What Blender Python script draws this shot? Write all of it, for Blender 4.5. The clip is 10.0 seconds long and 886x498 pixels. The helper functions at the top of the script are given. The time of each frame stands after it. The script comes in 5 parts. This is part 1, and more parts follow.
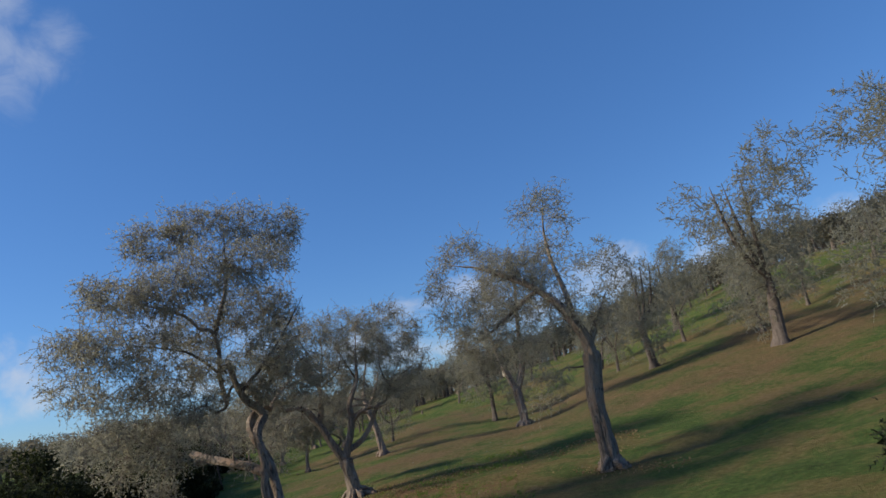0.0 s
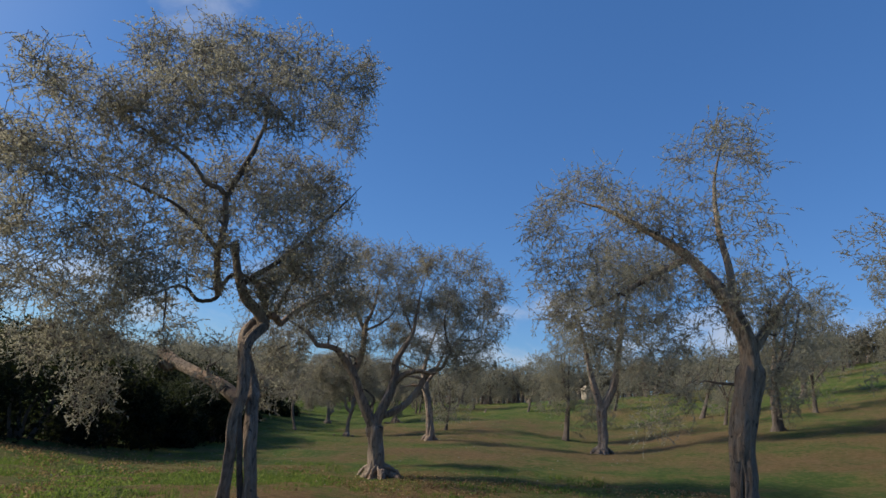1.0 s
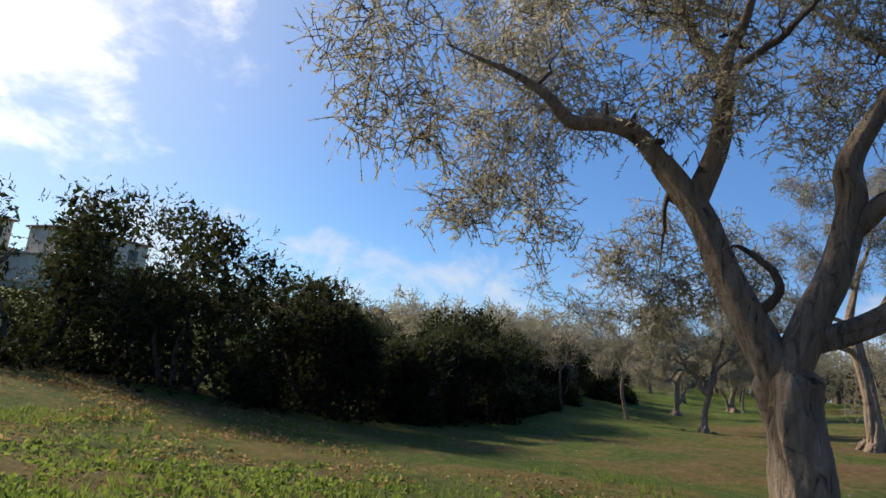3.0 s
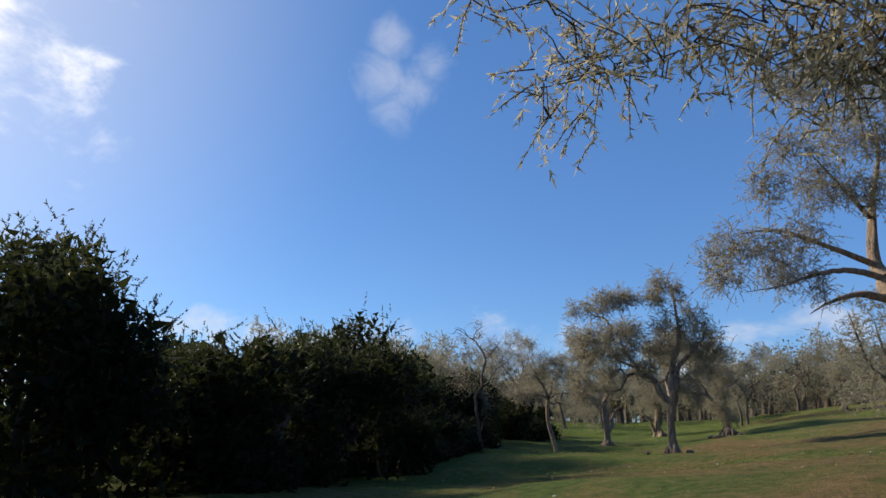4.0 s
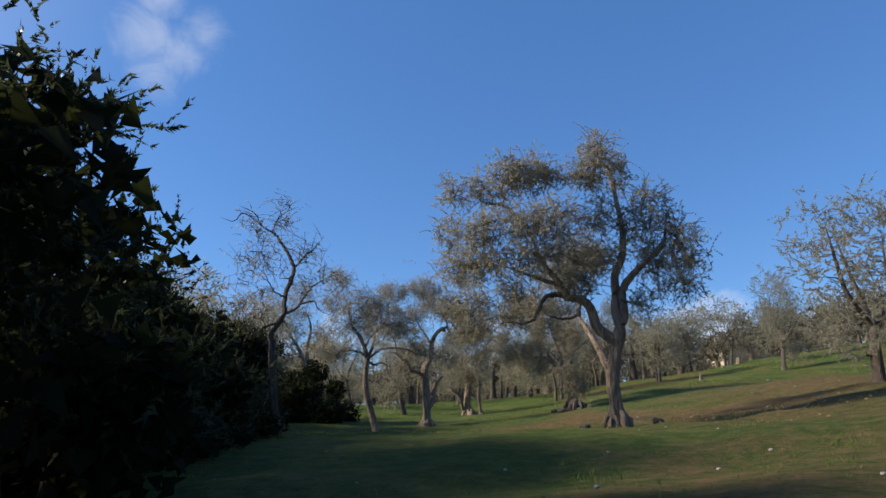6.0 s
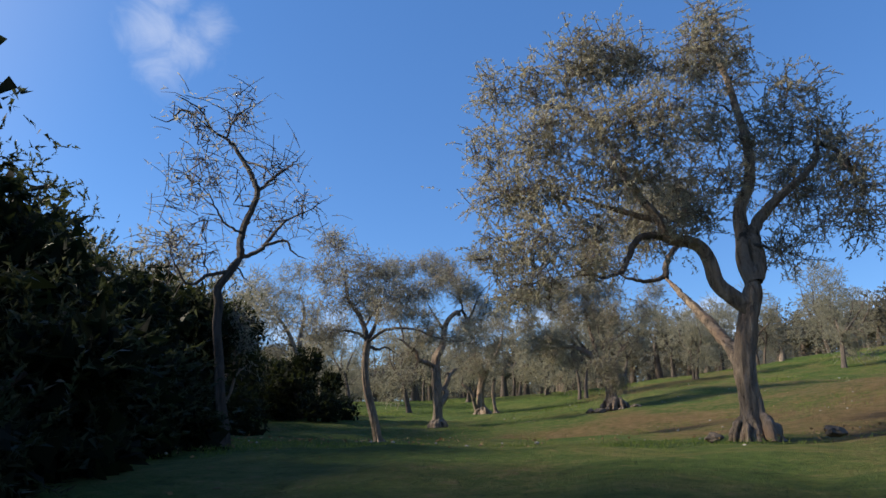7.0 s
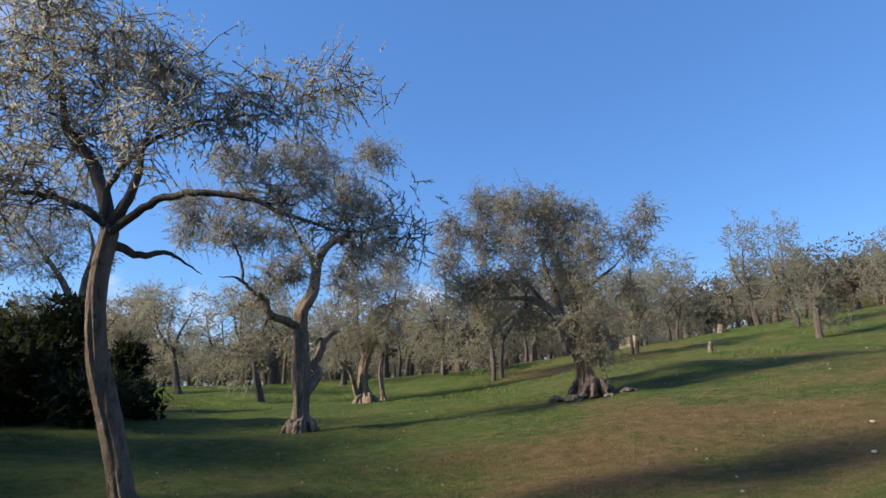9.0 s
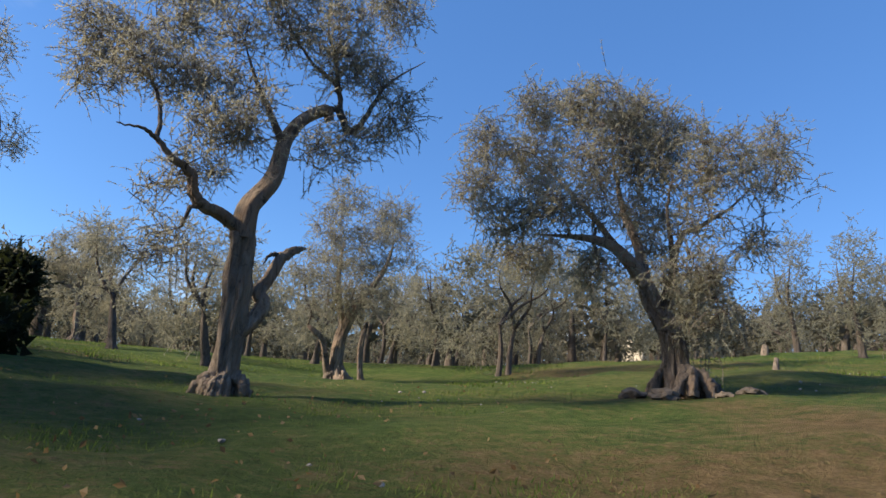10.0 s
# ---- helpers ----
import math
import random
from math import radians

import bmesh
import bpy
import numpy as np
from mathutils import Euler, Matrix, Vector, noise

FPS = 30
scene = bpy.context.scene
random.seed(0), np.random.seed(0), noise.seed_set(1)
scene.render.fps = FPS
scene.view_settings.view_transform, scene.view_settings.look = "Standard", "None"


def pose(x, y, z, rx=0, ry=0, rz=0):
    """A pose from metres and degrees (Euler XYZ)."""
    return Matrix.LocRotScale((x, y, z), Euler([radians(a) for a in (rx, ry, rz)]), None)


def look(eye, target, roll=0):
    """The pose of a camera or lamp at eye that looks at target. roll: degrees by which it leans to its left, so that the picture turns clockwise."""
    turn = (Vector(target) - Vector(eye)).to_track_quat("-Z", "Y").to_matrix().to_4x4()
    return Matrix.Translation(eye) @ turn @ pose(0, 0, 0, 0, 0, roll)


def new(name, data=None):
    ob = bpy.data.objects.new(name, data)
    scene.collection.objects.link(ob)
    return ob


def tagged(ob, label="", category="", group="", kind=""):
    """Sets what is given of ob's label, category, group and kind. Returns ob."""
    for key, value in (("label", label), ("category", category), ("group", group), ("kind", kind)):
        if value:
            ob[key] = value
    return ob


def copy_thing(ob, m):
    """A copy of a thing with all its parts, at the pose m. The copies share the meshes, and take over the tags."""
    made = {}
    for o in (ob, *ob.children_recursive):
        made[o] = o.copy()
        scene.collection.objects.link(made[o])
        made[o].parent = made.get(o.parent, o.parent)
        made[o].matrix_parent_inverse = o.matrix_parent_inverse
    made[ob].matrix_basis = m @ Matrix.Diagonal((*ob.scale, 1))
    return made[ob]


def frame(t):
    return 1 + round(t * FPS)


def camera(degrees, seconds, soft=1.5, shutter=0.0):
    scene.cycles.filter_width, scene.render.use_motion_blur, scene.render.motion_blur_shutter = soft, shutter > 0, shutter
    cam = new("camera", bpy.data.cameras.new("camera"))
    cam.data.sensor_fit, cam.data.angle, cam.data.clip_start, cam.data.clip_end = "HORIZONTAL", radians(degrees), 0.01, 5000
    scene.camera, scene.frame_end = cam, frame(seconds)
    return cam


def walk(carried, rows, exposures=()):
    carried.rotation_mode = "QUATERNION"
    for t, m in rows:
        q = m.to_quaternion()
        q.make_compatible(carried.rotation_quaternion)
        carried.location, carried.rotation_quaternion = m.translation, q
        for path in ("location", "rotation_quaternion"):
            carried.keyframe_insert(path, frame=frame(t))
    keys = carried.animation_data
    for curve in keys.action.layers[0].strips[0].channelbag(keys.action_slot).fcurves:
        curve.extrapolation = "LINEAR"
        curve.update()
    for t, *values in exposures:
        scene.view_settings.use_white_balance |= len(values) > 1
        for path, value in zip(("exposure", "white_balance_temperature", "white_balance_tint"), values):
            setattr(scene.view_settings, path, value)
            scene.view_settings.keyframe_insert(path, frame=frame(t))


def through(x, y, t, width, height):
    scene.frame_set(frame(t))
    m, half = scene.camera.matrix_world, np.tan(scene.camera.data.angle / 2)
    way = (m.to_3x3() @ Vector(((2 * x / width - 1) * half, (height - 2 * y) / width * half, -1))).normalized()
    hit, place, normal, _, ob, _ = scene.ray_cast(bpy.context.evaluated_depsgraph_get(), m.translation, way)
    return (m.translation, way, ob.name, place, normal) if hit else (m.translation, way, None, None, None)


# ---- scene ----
cam = camera(70.0, 10.0)

PATH = [
    (0, (1.166, 2.074, 2.553), (1.002, 4.02, 2.988), -10.0),
    (0.5, (0.879, 4.206, 2.459), (0.486, 6.112, 2.922), 9.4),
    (1, (0.605, 6.287, 1.985), (0.121, 8.174, 2.439), 5.7),
    (1.5, (0.127, 8.577, 1.122), (-0.379, 10.466, 1.539), 3.1),
    (2, (-0.767, 11.11, 1.105), (-1.706, 12.839, 1.463), 4.0),
    (2.5, (-1.381, 12.842, 1.277), (-2.74, 14.283, 1.556), 8.2),
    (2.7, (-1.869, 13.838, 1.284), (-3.262, 15.246, 1.566), 8.1),
    (3.8, (-5.269, 18.701, 0.337), (-6.497, 20.184, 0.879), 3.0),
    (4, (-5.962, 19.464, 0.398), (-7.063, 21.044, 0.941), 1.0),
    (4.5, (-7.259, 21.075, 0.31), (-8.101, 22.81, 0.841), 0.3),
    (5, (-8.351, 22.513, 0.19), (-8.98, 24.335, 0.723), 0.5),
    (5.5, (-9.22, 23.793, 0.109), (-9.711, 25.659, 0.634), -0.4),
    (5.7, (-9.547, 24.285, 0.079), (-9.997, 26.164, 0.597), -1.0),
    (6.8, (-10.67, 27.119, 0.083), (-11.13, 28.996, 0.599), 0.6),
    (7, (-10.867, 27.667, 0.113), (-11.321, 29.547, 0.624), 0.3),
    (7.5, (-11.247, 29.008, 0.138), (-11.683, 30.897, 0.627), -1.4),
    (8, (-11.794, 30.402, 0.103), (-12.091, 32.318, 0.592), -1.8),
    (8.5, (-12.091, 32.004, 0.25), (-12.253, 33.944, 0.706), -1.1),
    (9, (-12.321, 33.588, 0.288), (-12.377, 35.535, 0.743), -0.6),
    (9.5, (-12.573, 35.15, 0.026), (-12.559, 37.094, 0.492), -2.4),
    (10, (-12.721, 36.892, -0.03), (-12.756, 38.834, 0.447), 6.2),
]
walk(cam, [(t, look(eye, target, roll)) for t, eye, target, roll in PATH],
     [(0, -0.08, 6150, 10), (0.5, -0.08, 6050, 10), (1, -0.08, 6250, 10), (1.5, 0.06, 6600, 10), (2, 0.22, 6650, 10), (2.7, 0.35, 6800, 10), (3.8, 0.30, 6750, 10),
      (4.5, 0.30, 6600, 10), (5.5, 0.30, 6500, 10), (7, 0.46, 6500, 10), (7.6, 0.58, 6500, 10), (10, 0.64, 6550, 10)])

# ---- world, sun, sky ----
SUN_YAW, SUN_UP = 102.0, 29.0      # degrees: turn to the left of +y, height over the horizon
SUN_DIR = Vector((-math.sin(radians(SUN_YAW)) * math.cos(radians(SUN_UP)),
                  math.cos(radians(SUN_YAW)) * math.cos(radians(SUN_UP)), math.sin(radians(SUN_UP))))


def way_of(yaw, up):
    return Vector((-math.sin(radians(yaw)) * math.cos(radians(up)), math.cos(radians(yaw)) * math.cos(radians(up)),
                   math.sin(radians(up))))


class Nodes:
    """Short hand for node trees."""

    def __init__(self, tree):
        self.tree = tree
        tree.nodes.clear()

    def link(self, a, b):
        self.tree.links.new(a, b)

    def math(self, op, a, b=None, clamp=False):
        n = self.tree.nodes.new("ShaderNodeMath")
        n.operation, n.use_clamp = op, clamp
        for slot, v in ((0, a), (1, b)):
            if v is None:
                continue
            if isinstance(v, (int, float)):
                n.inputs[slot].default_value = v
            else:
                self.link(v, n.inputs[slot])
        return n.outputs[0]

    def noise(self, vec, scale, detail=4.0, rough=0.55, distort=0.0):
        n = self.tree.nodes.new("ShaderNodeTexNoise")
        n.inputs["Scale"].default_value, n.inputs["Detail"].default_value = scale, detail
        n.inputs["Roughness"].default_value, n.inputs["Distortion"].default_value = rough, distort
        if vec is not None:
            self.link(vec, n.inputs["Vector"])
        return n.outputs["Fac"]

    def ramp(self, fac, stops, smooth=False):
        n = self.tree.nodes.new("ShaderNodeValToRGB")
        r = n.color_ramp
        while len(r.elements) > 1:
            r.elements.remove(r.elements[-1])
        for i, (p, c) in enumerate(stops):
            el = r.elements[0] if i == 0 else r.elements.new(p)
            el.position, el.color = p, (*c, 1) if len(c) == 3 else c
        if smooth:
            r.interpolation = "EASE"
        self.link(fac, n.inputs[0])
        return n.outputs[0]

    def span(self, v, a, b, lo=0.0, hi=1.0):
        n = self.tree.nodes.new("ShaderNodeMapRange")
        n.interpolation_type = "SMOOTHSTEP"
        for i, x in enumerate((a, b, lo, hi)):
            n.inputs[i + 1].default_value = x
        self.link(v, n.inputs[0])
        return n.outputs[0]

    def mix(self, fac, a, b, kind="MIX"):
        n = self.tree.nodes.new("ShaderNodeMix")
        n.data_type, n.blend_type = "RGBA", kind
        for slot, v in ((0, fac), (6, a), (7, b)):
            if isinstance(v, (int, float)):
                n.inputs[slot].default_value = v
            elif isinstance(v, tuple):
                n.inputs[slot].default_value = (*v, 1)
            else:
                self.link(v, n.inputs[slot])
        return n.outputs[2]

    def bump(self, height, strength, distance):
        n = self.tree.nodes.new("ShaderNodeBump")
        n.inputs["Strength"].default_value, n.inputs["Distance"].default_value = strength, distance
        self.link(height, n.inputs["Height"])
        return n.outputs[0]

    def stretch(self, vec, sx, sy, sz):
        n = self.tree.nodes.new("ShaderNodeMapping")
        n.inputs["Scale"].default_value = (sx, sy, sz)
        self.link(vec, n.inputs["Vector"])
        return n.outputs[0]


def build_world():
    world = bpy.data.worlds.new("sky")
    world.use_nodes = True
    scene.world = world
    k = Nodes(world.node_tree)
    sky = k.tree.nodes.new("ShaderNodeTexSky")
    sky.sky_type, sky.sun_disc = "NISHITA", False
    sky.sun_elevation, sky.sun_rotation = radians(SUN_UP), radians(-SUN_YAW)
    sky.altitude, sky.air_density, sky.dust_density, sky.ozone_density = 400, 1.0, 0.25, 1.4
    place = k.tree.nodes.new("ShaderNodeTexCoord").outputs["Generated"]
    sep = k.tree.nodes.new("ShaderNodeSeparateXYZ")
    k.link(place, sep.inputs[0])
    up = sep.outputs[2]

    def near(yaw, height, radius):
        """1 towards a direction, falling to 0 at the radius (in chord length)."""
        d = k.tree.nodes.new("ShaderNodeVectorMath")
        d.operation = "DISTANCE"
        d.inputs[1].default_value = way_of(yaw, height)
        k.link(place, d.inputs[0])
        return k.span(d.outputs["Value"], 0.0, radius, 1.0, 0.0)

    big = k.noise(k.stretch(place, 1, 1, 1.6), 7.0, 7.0, 0.6, 0.25)
    fine = k.noise(place, 22.0, 5.0, 0.6, 0.3)
    tex = k.math("ADD", k.math("MULTIPLY", big, 0.7), k.math("MULTIPLY", fine, 0.3))
    # one small cumulus high over the grove, with a torn edge
    puff = k.math("MAXIMUM", near(40.2, 33.7, 0.07), near(36.6, 31.9, 0.065))
    puff = k.math("MAXIMUM", puff, near(41.1, 30.7, 0.08))
    puff = k.math("MAXIMUM", puff, near(38.0, 30.3, 0.075))
    puff = k.math("MAXIMUM", puff, k.math("MULTIPLY", near(40.2, 27.7, 0.07), 0.7))
    ragged = k.math("ADD", k.math("MULTIPLY", k.noise(place, 15.0, 8.0, 0.62, 0.6), 0.75), k.math("MULTIPLY", fine, 0.25))
    puff = k.math("MULTIPLY", k.span(puff, 0.0, 0.12), k.span(k.math("ADD", k.math("MULTIPLY", puff, 0.50), ragged), 0.62, 1.16))
    # a bank of low cloud along the horizon
    low = k.math("MULTIPLY", k.span(up, 0.02, 0.07), k.span(up, 0.12, 0.24, 1.0, 0.0))
    low = k.span(k.math("ADD", k.math("MULTIPLY", low, 0.35), big), 0.76, 1.02)
    # bright cloud round the sun
    glow = near(93, 25, 0.58)
    sunny = k.math("MULTIPLY", k.span(glow, 0.0, 0.2), k.span(k.math("ADD", k.math("MULTIPLY", glow, 0.62), big), 0.66, 1.0))
    blue = k.mix(1.0, sky.outputs[0], (0.64, 0.89, 1.20), "MULTIPLY")
    blue = k.mix(0.35, blue, (0.53, 1.76, 4.7))
    colour = k.mix(k.math("MULTIPLY", puff, 0.40), blue, (5.4, 5.7, 6.4))
    colour = k.mix(k.math("MULTIPLY", k.math("MULTIPLY", low, k.span(up, 0.24, 0.30, 1.0, 0.0)), 0.55), colour, (6.2, 6.1, 6.2))
    colour = k.mix(k.math("MULTIPLY", near(96, 30, 0.85), 0.62), colour, (6.9, 7.1, 7.7))
    colour = k.mix(k.math("MULTIPLY", sunny, 0.8), colour, (10.8, 10.4, 9.7))
    back = k.tree.nodes.new("ShaderNodeBackground")
    back.inputs["Strength"].default_value = SKY_STRENGTH
    k.link(colour, back.inputs[0])
    out = k.tree.nodes.new("ShaderNodeOutputWorld")
    k.link(back.outputs[0], out.inputs[0])


SKY_STRENGTH = 0.115
build_world()
lamp = bpy.data.lights.new("sun", "SUN")
lamp.energy, lamp.angle, lamp.color = 5.0, radians(8.0), (1.0, 0.88, 0.70)
new("sun", lamp).matrix_world = look(SUN_DIR * 100, (0, 0, 0))


# ---- materials ----
def surface(name):
    m = bpy.data.materials.new(name)
    m.use_nodes = True
    k = Nodes(m.node_tree)
    bsdf = k.tree.nodes.new("ShaderNodeBsdfPrincipled")
    out = k.tree.nodes.new("ShaderNodeOutputMaterial")
    k.link(bsdf.outputs[0], out.inputs[0])
    return m, k, bsdf, out


def bark_material(name, dark, mid, pale, warm):
    m, k, b, _ = surface(name)
    co = k.tree.nodes.new("ShaderNodeTexCoord").outputs["Object"]
    furrow = k.noise(k.stretch(co, 1, 1, 0.22), 15.0, 8.0, 0.7, 1.4)
    cord = k.noise(k.stretch(co, 1, 1, 0.16), 6.0, 5.0, 0.6, 0.9)
    patch = k.noise(co, 2.6, 4.0, 0.6, 0.3)
    knot = k.noise(co, 5.5, 3.0, 0.5, 0.6)
    grit = k.noise(co, 70.0, 4.0, 0.7)
    tone = k.math("ADD", k.math("MULTIPLY", furrow, 0.6), k.math("MULTIPLY", cord, 0.4))
    base = k.ramp(tone, [(0.34, dark), (0.48, mid), (0.64, pale)])
    base = k.mix(k.math("MULTIPLY", k.span(patch, 0.46, 0.66), 0.75), base, warm)
    base = k.mix(k.math("MULTIPLY", k.span(grit, 0.45, 0.8), 0.3), base, pale)
    base = k.mix(k.math("MULTIPLY", k.span(knot, 0.62, 0.72), 0.85), base, dark)
    base = k.mix(k.math("MULTIPLY", k.span(furrow, 0.42, 0.34), 0.8), base, dark)
    k.link(base, b.inputs["Base Color"])
    b.inputs["Roughness"].default_value = 0.92
    h = k.math("ADD", k.math("ADD", furrow, k.math("MULTIPLY", cord, 0.8)), k.math("MULTIPLY", grit, 0.2))
    k.link(k.bump(h, 1.0, 0.07), b.inputs["Normal"])
    return m


def leaf_material(name, stops, through, gloss=0.45):
    """Small leaves: each leaf has its own tint out of the ramp, and lets some light through."""
    m, k, b, out = surface(name)
    rnd = k.tree.nodes.new("ShaderNodeNewGeometry").outputs["Random Per Island"]
    co = k.tree.nodes.new("ShaderNodeTexCoord").outputs["Object"]
    patch = k.noise(co, 0.9, 3.0, 0.5)
    tone = k.math("ADD", k.math("MULTIPLY", rnd, 0.7), k.math("MULTIPLY", patch, 0.35))
    col = k.ramp(tone, stops)
    k.link(col, b.inputs["Base Color"])
    b.inputs["Roughness"].default_value = gloss
    b.inputs["Specular IOR Level"].default_value = 0.25
    tr = k.tree.nodes.new("ShaderNodeBsdfTranslucent")
    k.link(k.mix(0.4, col, through), tr.inputs[0])
    mx = k.tree.nodes.new("ShaderNodeMixShader")
    mx.inputs[0].default_value = 0.58
    k.link(b.outputs[0], mx.inputs[1])
    k.link(tr.outputs[0], mx.inputs[2])
    k.link(mx.outputs[0], out.inputs[0])
    return m


BARK = bark_material("olive_bark", (0.040, 0.030, 0.022), (0.255, 0.195, 0.145), (0.52, 0.41, 0.315), (0.36, 0.235, 0.155))
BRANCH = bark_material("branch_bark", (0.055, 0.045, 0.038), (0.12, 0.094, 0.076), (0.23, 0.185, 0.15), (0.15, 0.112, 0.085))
TWIG = bark_material("twig_bark", (0.15, 0.115, 0.10), (0.22, 0.17, 0.145), (0.33, 0.265, 0.23), (0.27, 0.195, 0.155))
OLIVE = leaf_material("olive_leaf", [(0.05, (0.215, 0.205, 0.14)), (0.35, (0.28, 0.27, 0.19)), (0.65, (0.335, 0.325, 0.245)),
                                     (0.85, (0.38, 0.365, 0.30)), (0.97, (0.36, 0.28, 0.19))], (0.56, 0.50, 0.34), 0.7)
SHRUB = leaf_material("shrub_leaf", [(0.1, (0.016, 0.022, 0.012)), (0.5, (0.038, 0.046, 0.024)), (0.85, (0.085, 0.09, 0.05)),
                                     (0.97, (0.11, 0.09, 0.045))], (0.09, 0.105, 0.035), 0.4)
# near-black inner leaves: the shade inside the hedge is put into their colour
CORE_SHADE = leaf_material("shrub_core_shade", [(0.1, (0.009, 0.012, 0.006)), (0.9, (0.022, 0.026, 0.012))], (0.04, 0.05, 0.01), 0.8)


def ground_material():
    m, k, b, _ = surface("meadow_ground")
    co = k.tree.nodes.new("ShaderNodeTexCoord").outputs["Object"]
    wide = k.noise(co, 0.16, 4.0, 0.55, 0.4)
    mid = k.noise(co, 0.75, 5.0, 0.6, 0.3)
    fine = k.noise(co, 7.0, 7.0, 0.72)
    grit = k.noise(co, 55.0, 5.0, 0.7)
    clump = k.noise(co, 17.0, 6.0, 0.75, 0.8)
    grass = k.ramp(k.math("ADD", k.math("MULTIPLY", fine, 0.6), k.math("MULTIPLY", mid, 0.4)),
                   [(0.3, (0.042, 0.066, 0.015)), (0.48, (0.098, 0.155, 0.033)), (0.68, (0.205, 0.25, 0.062))])
    earth = k.ramp(k.math("ADD", k.math("MULTIPLY", grit, 0.5), k.math("MULTIPLY", fine, 0.5)),
                   [(0.32, (0.10, 0.062, 0.032)), (0.5, (0.22, 0.135, 0.066)), (0.68, (0.36, 0.245, 0.135))])
    litter = k.ramp(k.math("ADD", k.math("MULTIPLY", grit, 0.6), k.math("MULTIPLY", fine, 0.4)), [(0.35, (0.10, 0.056, 0.024)), (0.52, (0.27, 0.17, 0.070)), (0.68, (0.46, 0.325, 0.165))])
    sep = k.tree.nodes.new("ShaderNodeSeparateXYZ")
    k.link(co, sep.inputs[0])
    # bare reddish soil shows on the slope that rises to the east
    slope = k.math("MULTIPLY", k.span(k.math("ADD", sep.outputs[0], k.math("MULTIPLY", sep.outputs[1], 0.12)), -9.0, -3.5), k.math("MULTIPLY", k.span(sep.outputs[1], 21.0, 26.0), k.span(sep.outputs[1], 36.0, 48.0, 1.0, 0.5)))
    for cx, cy, wide_of, much in ((-7.4, 27.6, 4.6, 0.55), (-10.3, 38.9, 3.4, 0.42), (-8.2, 34.6, 3.6, 0.45), (-6.6, 41.0, 4.0, 0.4)):
        spot = k.tree.nodes.new("ShaderNodeVectorMath")
        spot.operation = "DISTANCE"
        spot.inputs[1].default_value = (cx, cy, 0.1)
        k.link(co, spot.inputs[0])
        slope = k.math("MAXIMUM", slope, k.math("MULTIPLY", k.span(spot.outputs["Value"], 0.3 * wide_of, wide_of, 1.0, 0.0), much + 0.55))
    bare = k.math("ADD", k.math("MULTIPLY", wide, 0.8), k.math("ADD", k.math("MULTIPLY", mid, 0.38), k.math("MULTIPLY", slope, 0.235)))
    col = k.mix(k.math("MULTIPLY", k.span(mid, 0.42, 0.60), k.math("MULTIPLY", k.span(sep.outputs[0], -15.0, -8.0, 0.45, 1.0), k.span(sep.outputs[1], 20.0, 29.0, 0.6, 0.28))), grass, litter)
    col = k.mix(k.math("MULTIPLY", k.span(clump, 0.52, 0.64), k.span(sep.outputs[1], 20.0, 29.0, 0.5, 0.25)), col, litter)
    # fallen leaves lie thick under the first old trees
    away = k.tree.nodes.new("ShaderNodeVectorMath")
    away.operation = "DISTANCE"
    away.inputs[1].default_value = (-3.2, 15.5, 0.4)
    k.link(co, away.inputs[0])
    col = k.mix(k.math("MULTIPLY", k.span(away.outputs["Value"], 2.0, 7.0, 1.0, 0.0), k.span(k.math("ADD", mid, k.math("MULTIPLY", clump, 0.6)), 0.64, 0.84, 0.25, 1.0)), col, litter)
    col = k.mix(k.math("MULTIPLY", k.span(clump, 0.45, 0.35), 0.5), col, (0.035, 0.045, 0.012))
    col = k.mix(k.span(k.math("ADD", bare, k.math("MULTIPLY", k.math("SUBTRACT", k.math("ADD", k.math("MULTIPLY", fine, 0.5), k.math("MULTIPLY", clump, 0.5)), 0.5), 1.1)), 0.62, 0.92, 0.0, 0.85), col, earth)
    k.link(col, b.inputs["Base Color"])
    b.inputs["Roughness"].default_value = 0.95
    b.inputs["Specular IOR Level"].default_value = 0.15
    k.link(k.bump(k.math("ADD", k.math("ADD", fine, clump), k.math("MULTIPLY", grit, 0.5)), 1.0, 0.12), b.inputs["Normal"])
    return m


GROUND = ground_material()
FAR = leaf_material("far_leaf", [(0.1, (0.085, 0.080, 0.055)), (0.5, (0.15, 0.138, 0.098)), (0.9, (0.22, 0.20, 0.155))], (0.24, 0.21, 0.13), 0.7)


def plain_material(name, lo, hi, scale, rough=0.9, relief=0.01):
    m, k, b, _ = surface(name)
    co = k.tree.nodes.new("ShaderNodeTexCoord").outputs["Object"]
    n = k.noise(co, scale, 5.0, 0.6)
    k.link(k.ramp(n, [(0.3, lo), (0.7, hi)]), b.inputs["Base Color"])
    b.inputs["Roughness"].default_value = rough
    k.link(k.bump(n, 0.6, relief), b.inputs["Normal"])
    return m


def blade_material(name, stops, through):
    return leaf_material(name, stops, through, 0.6)


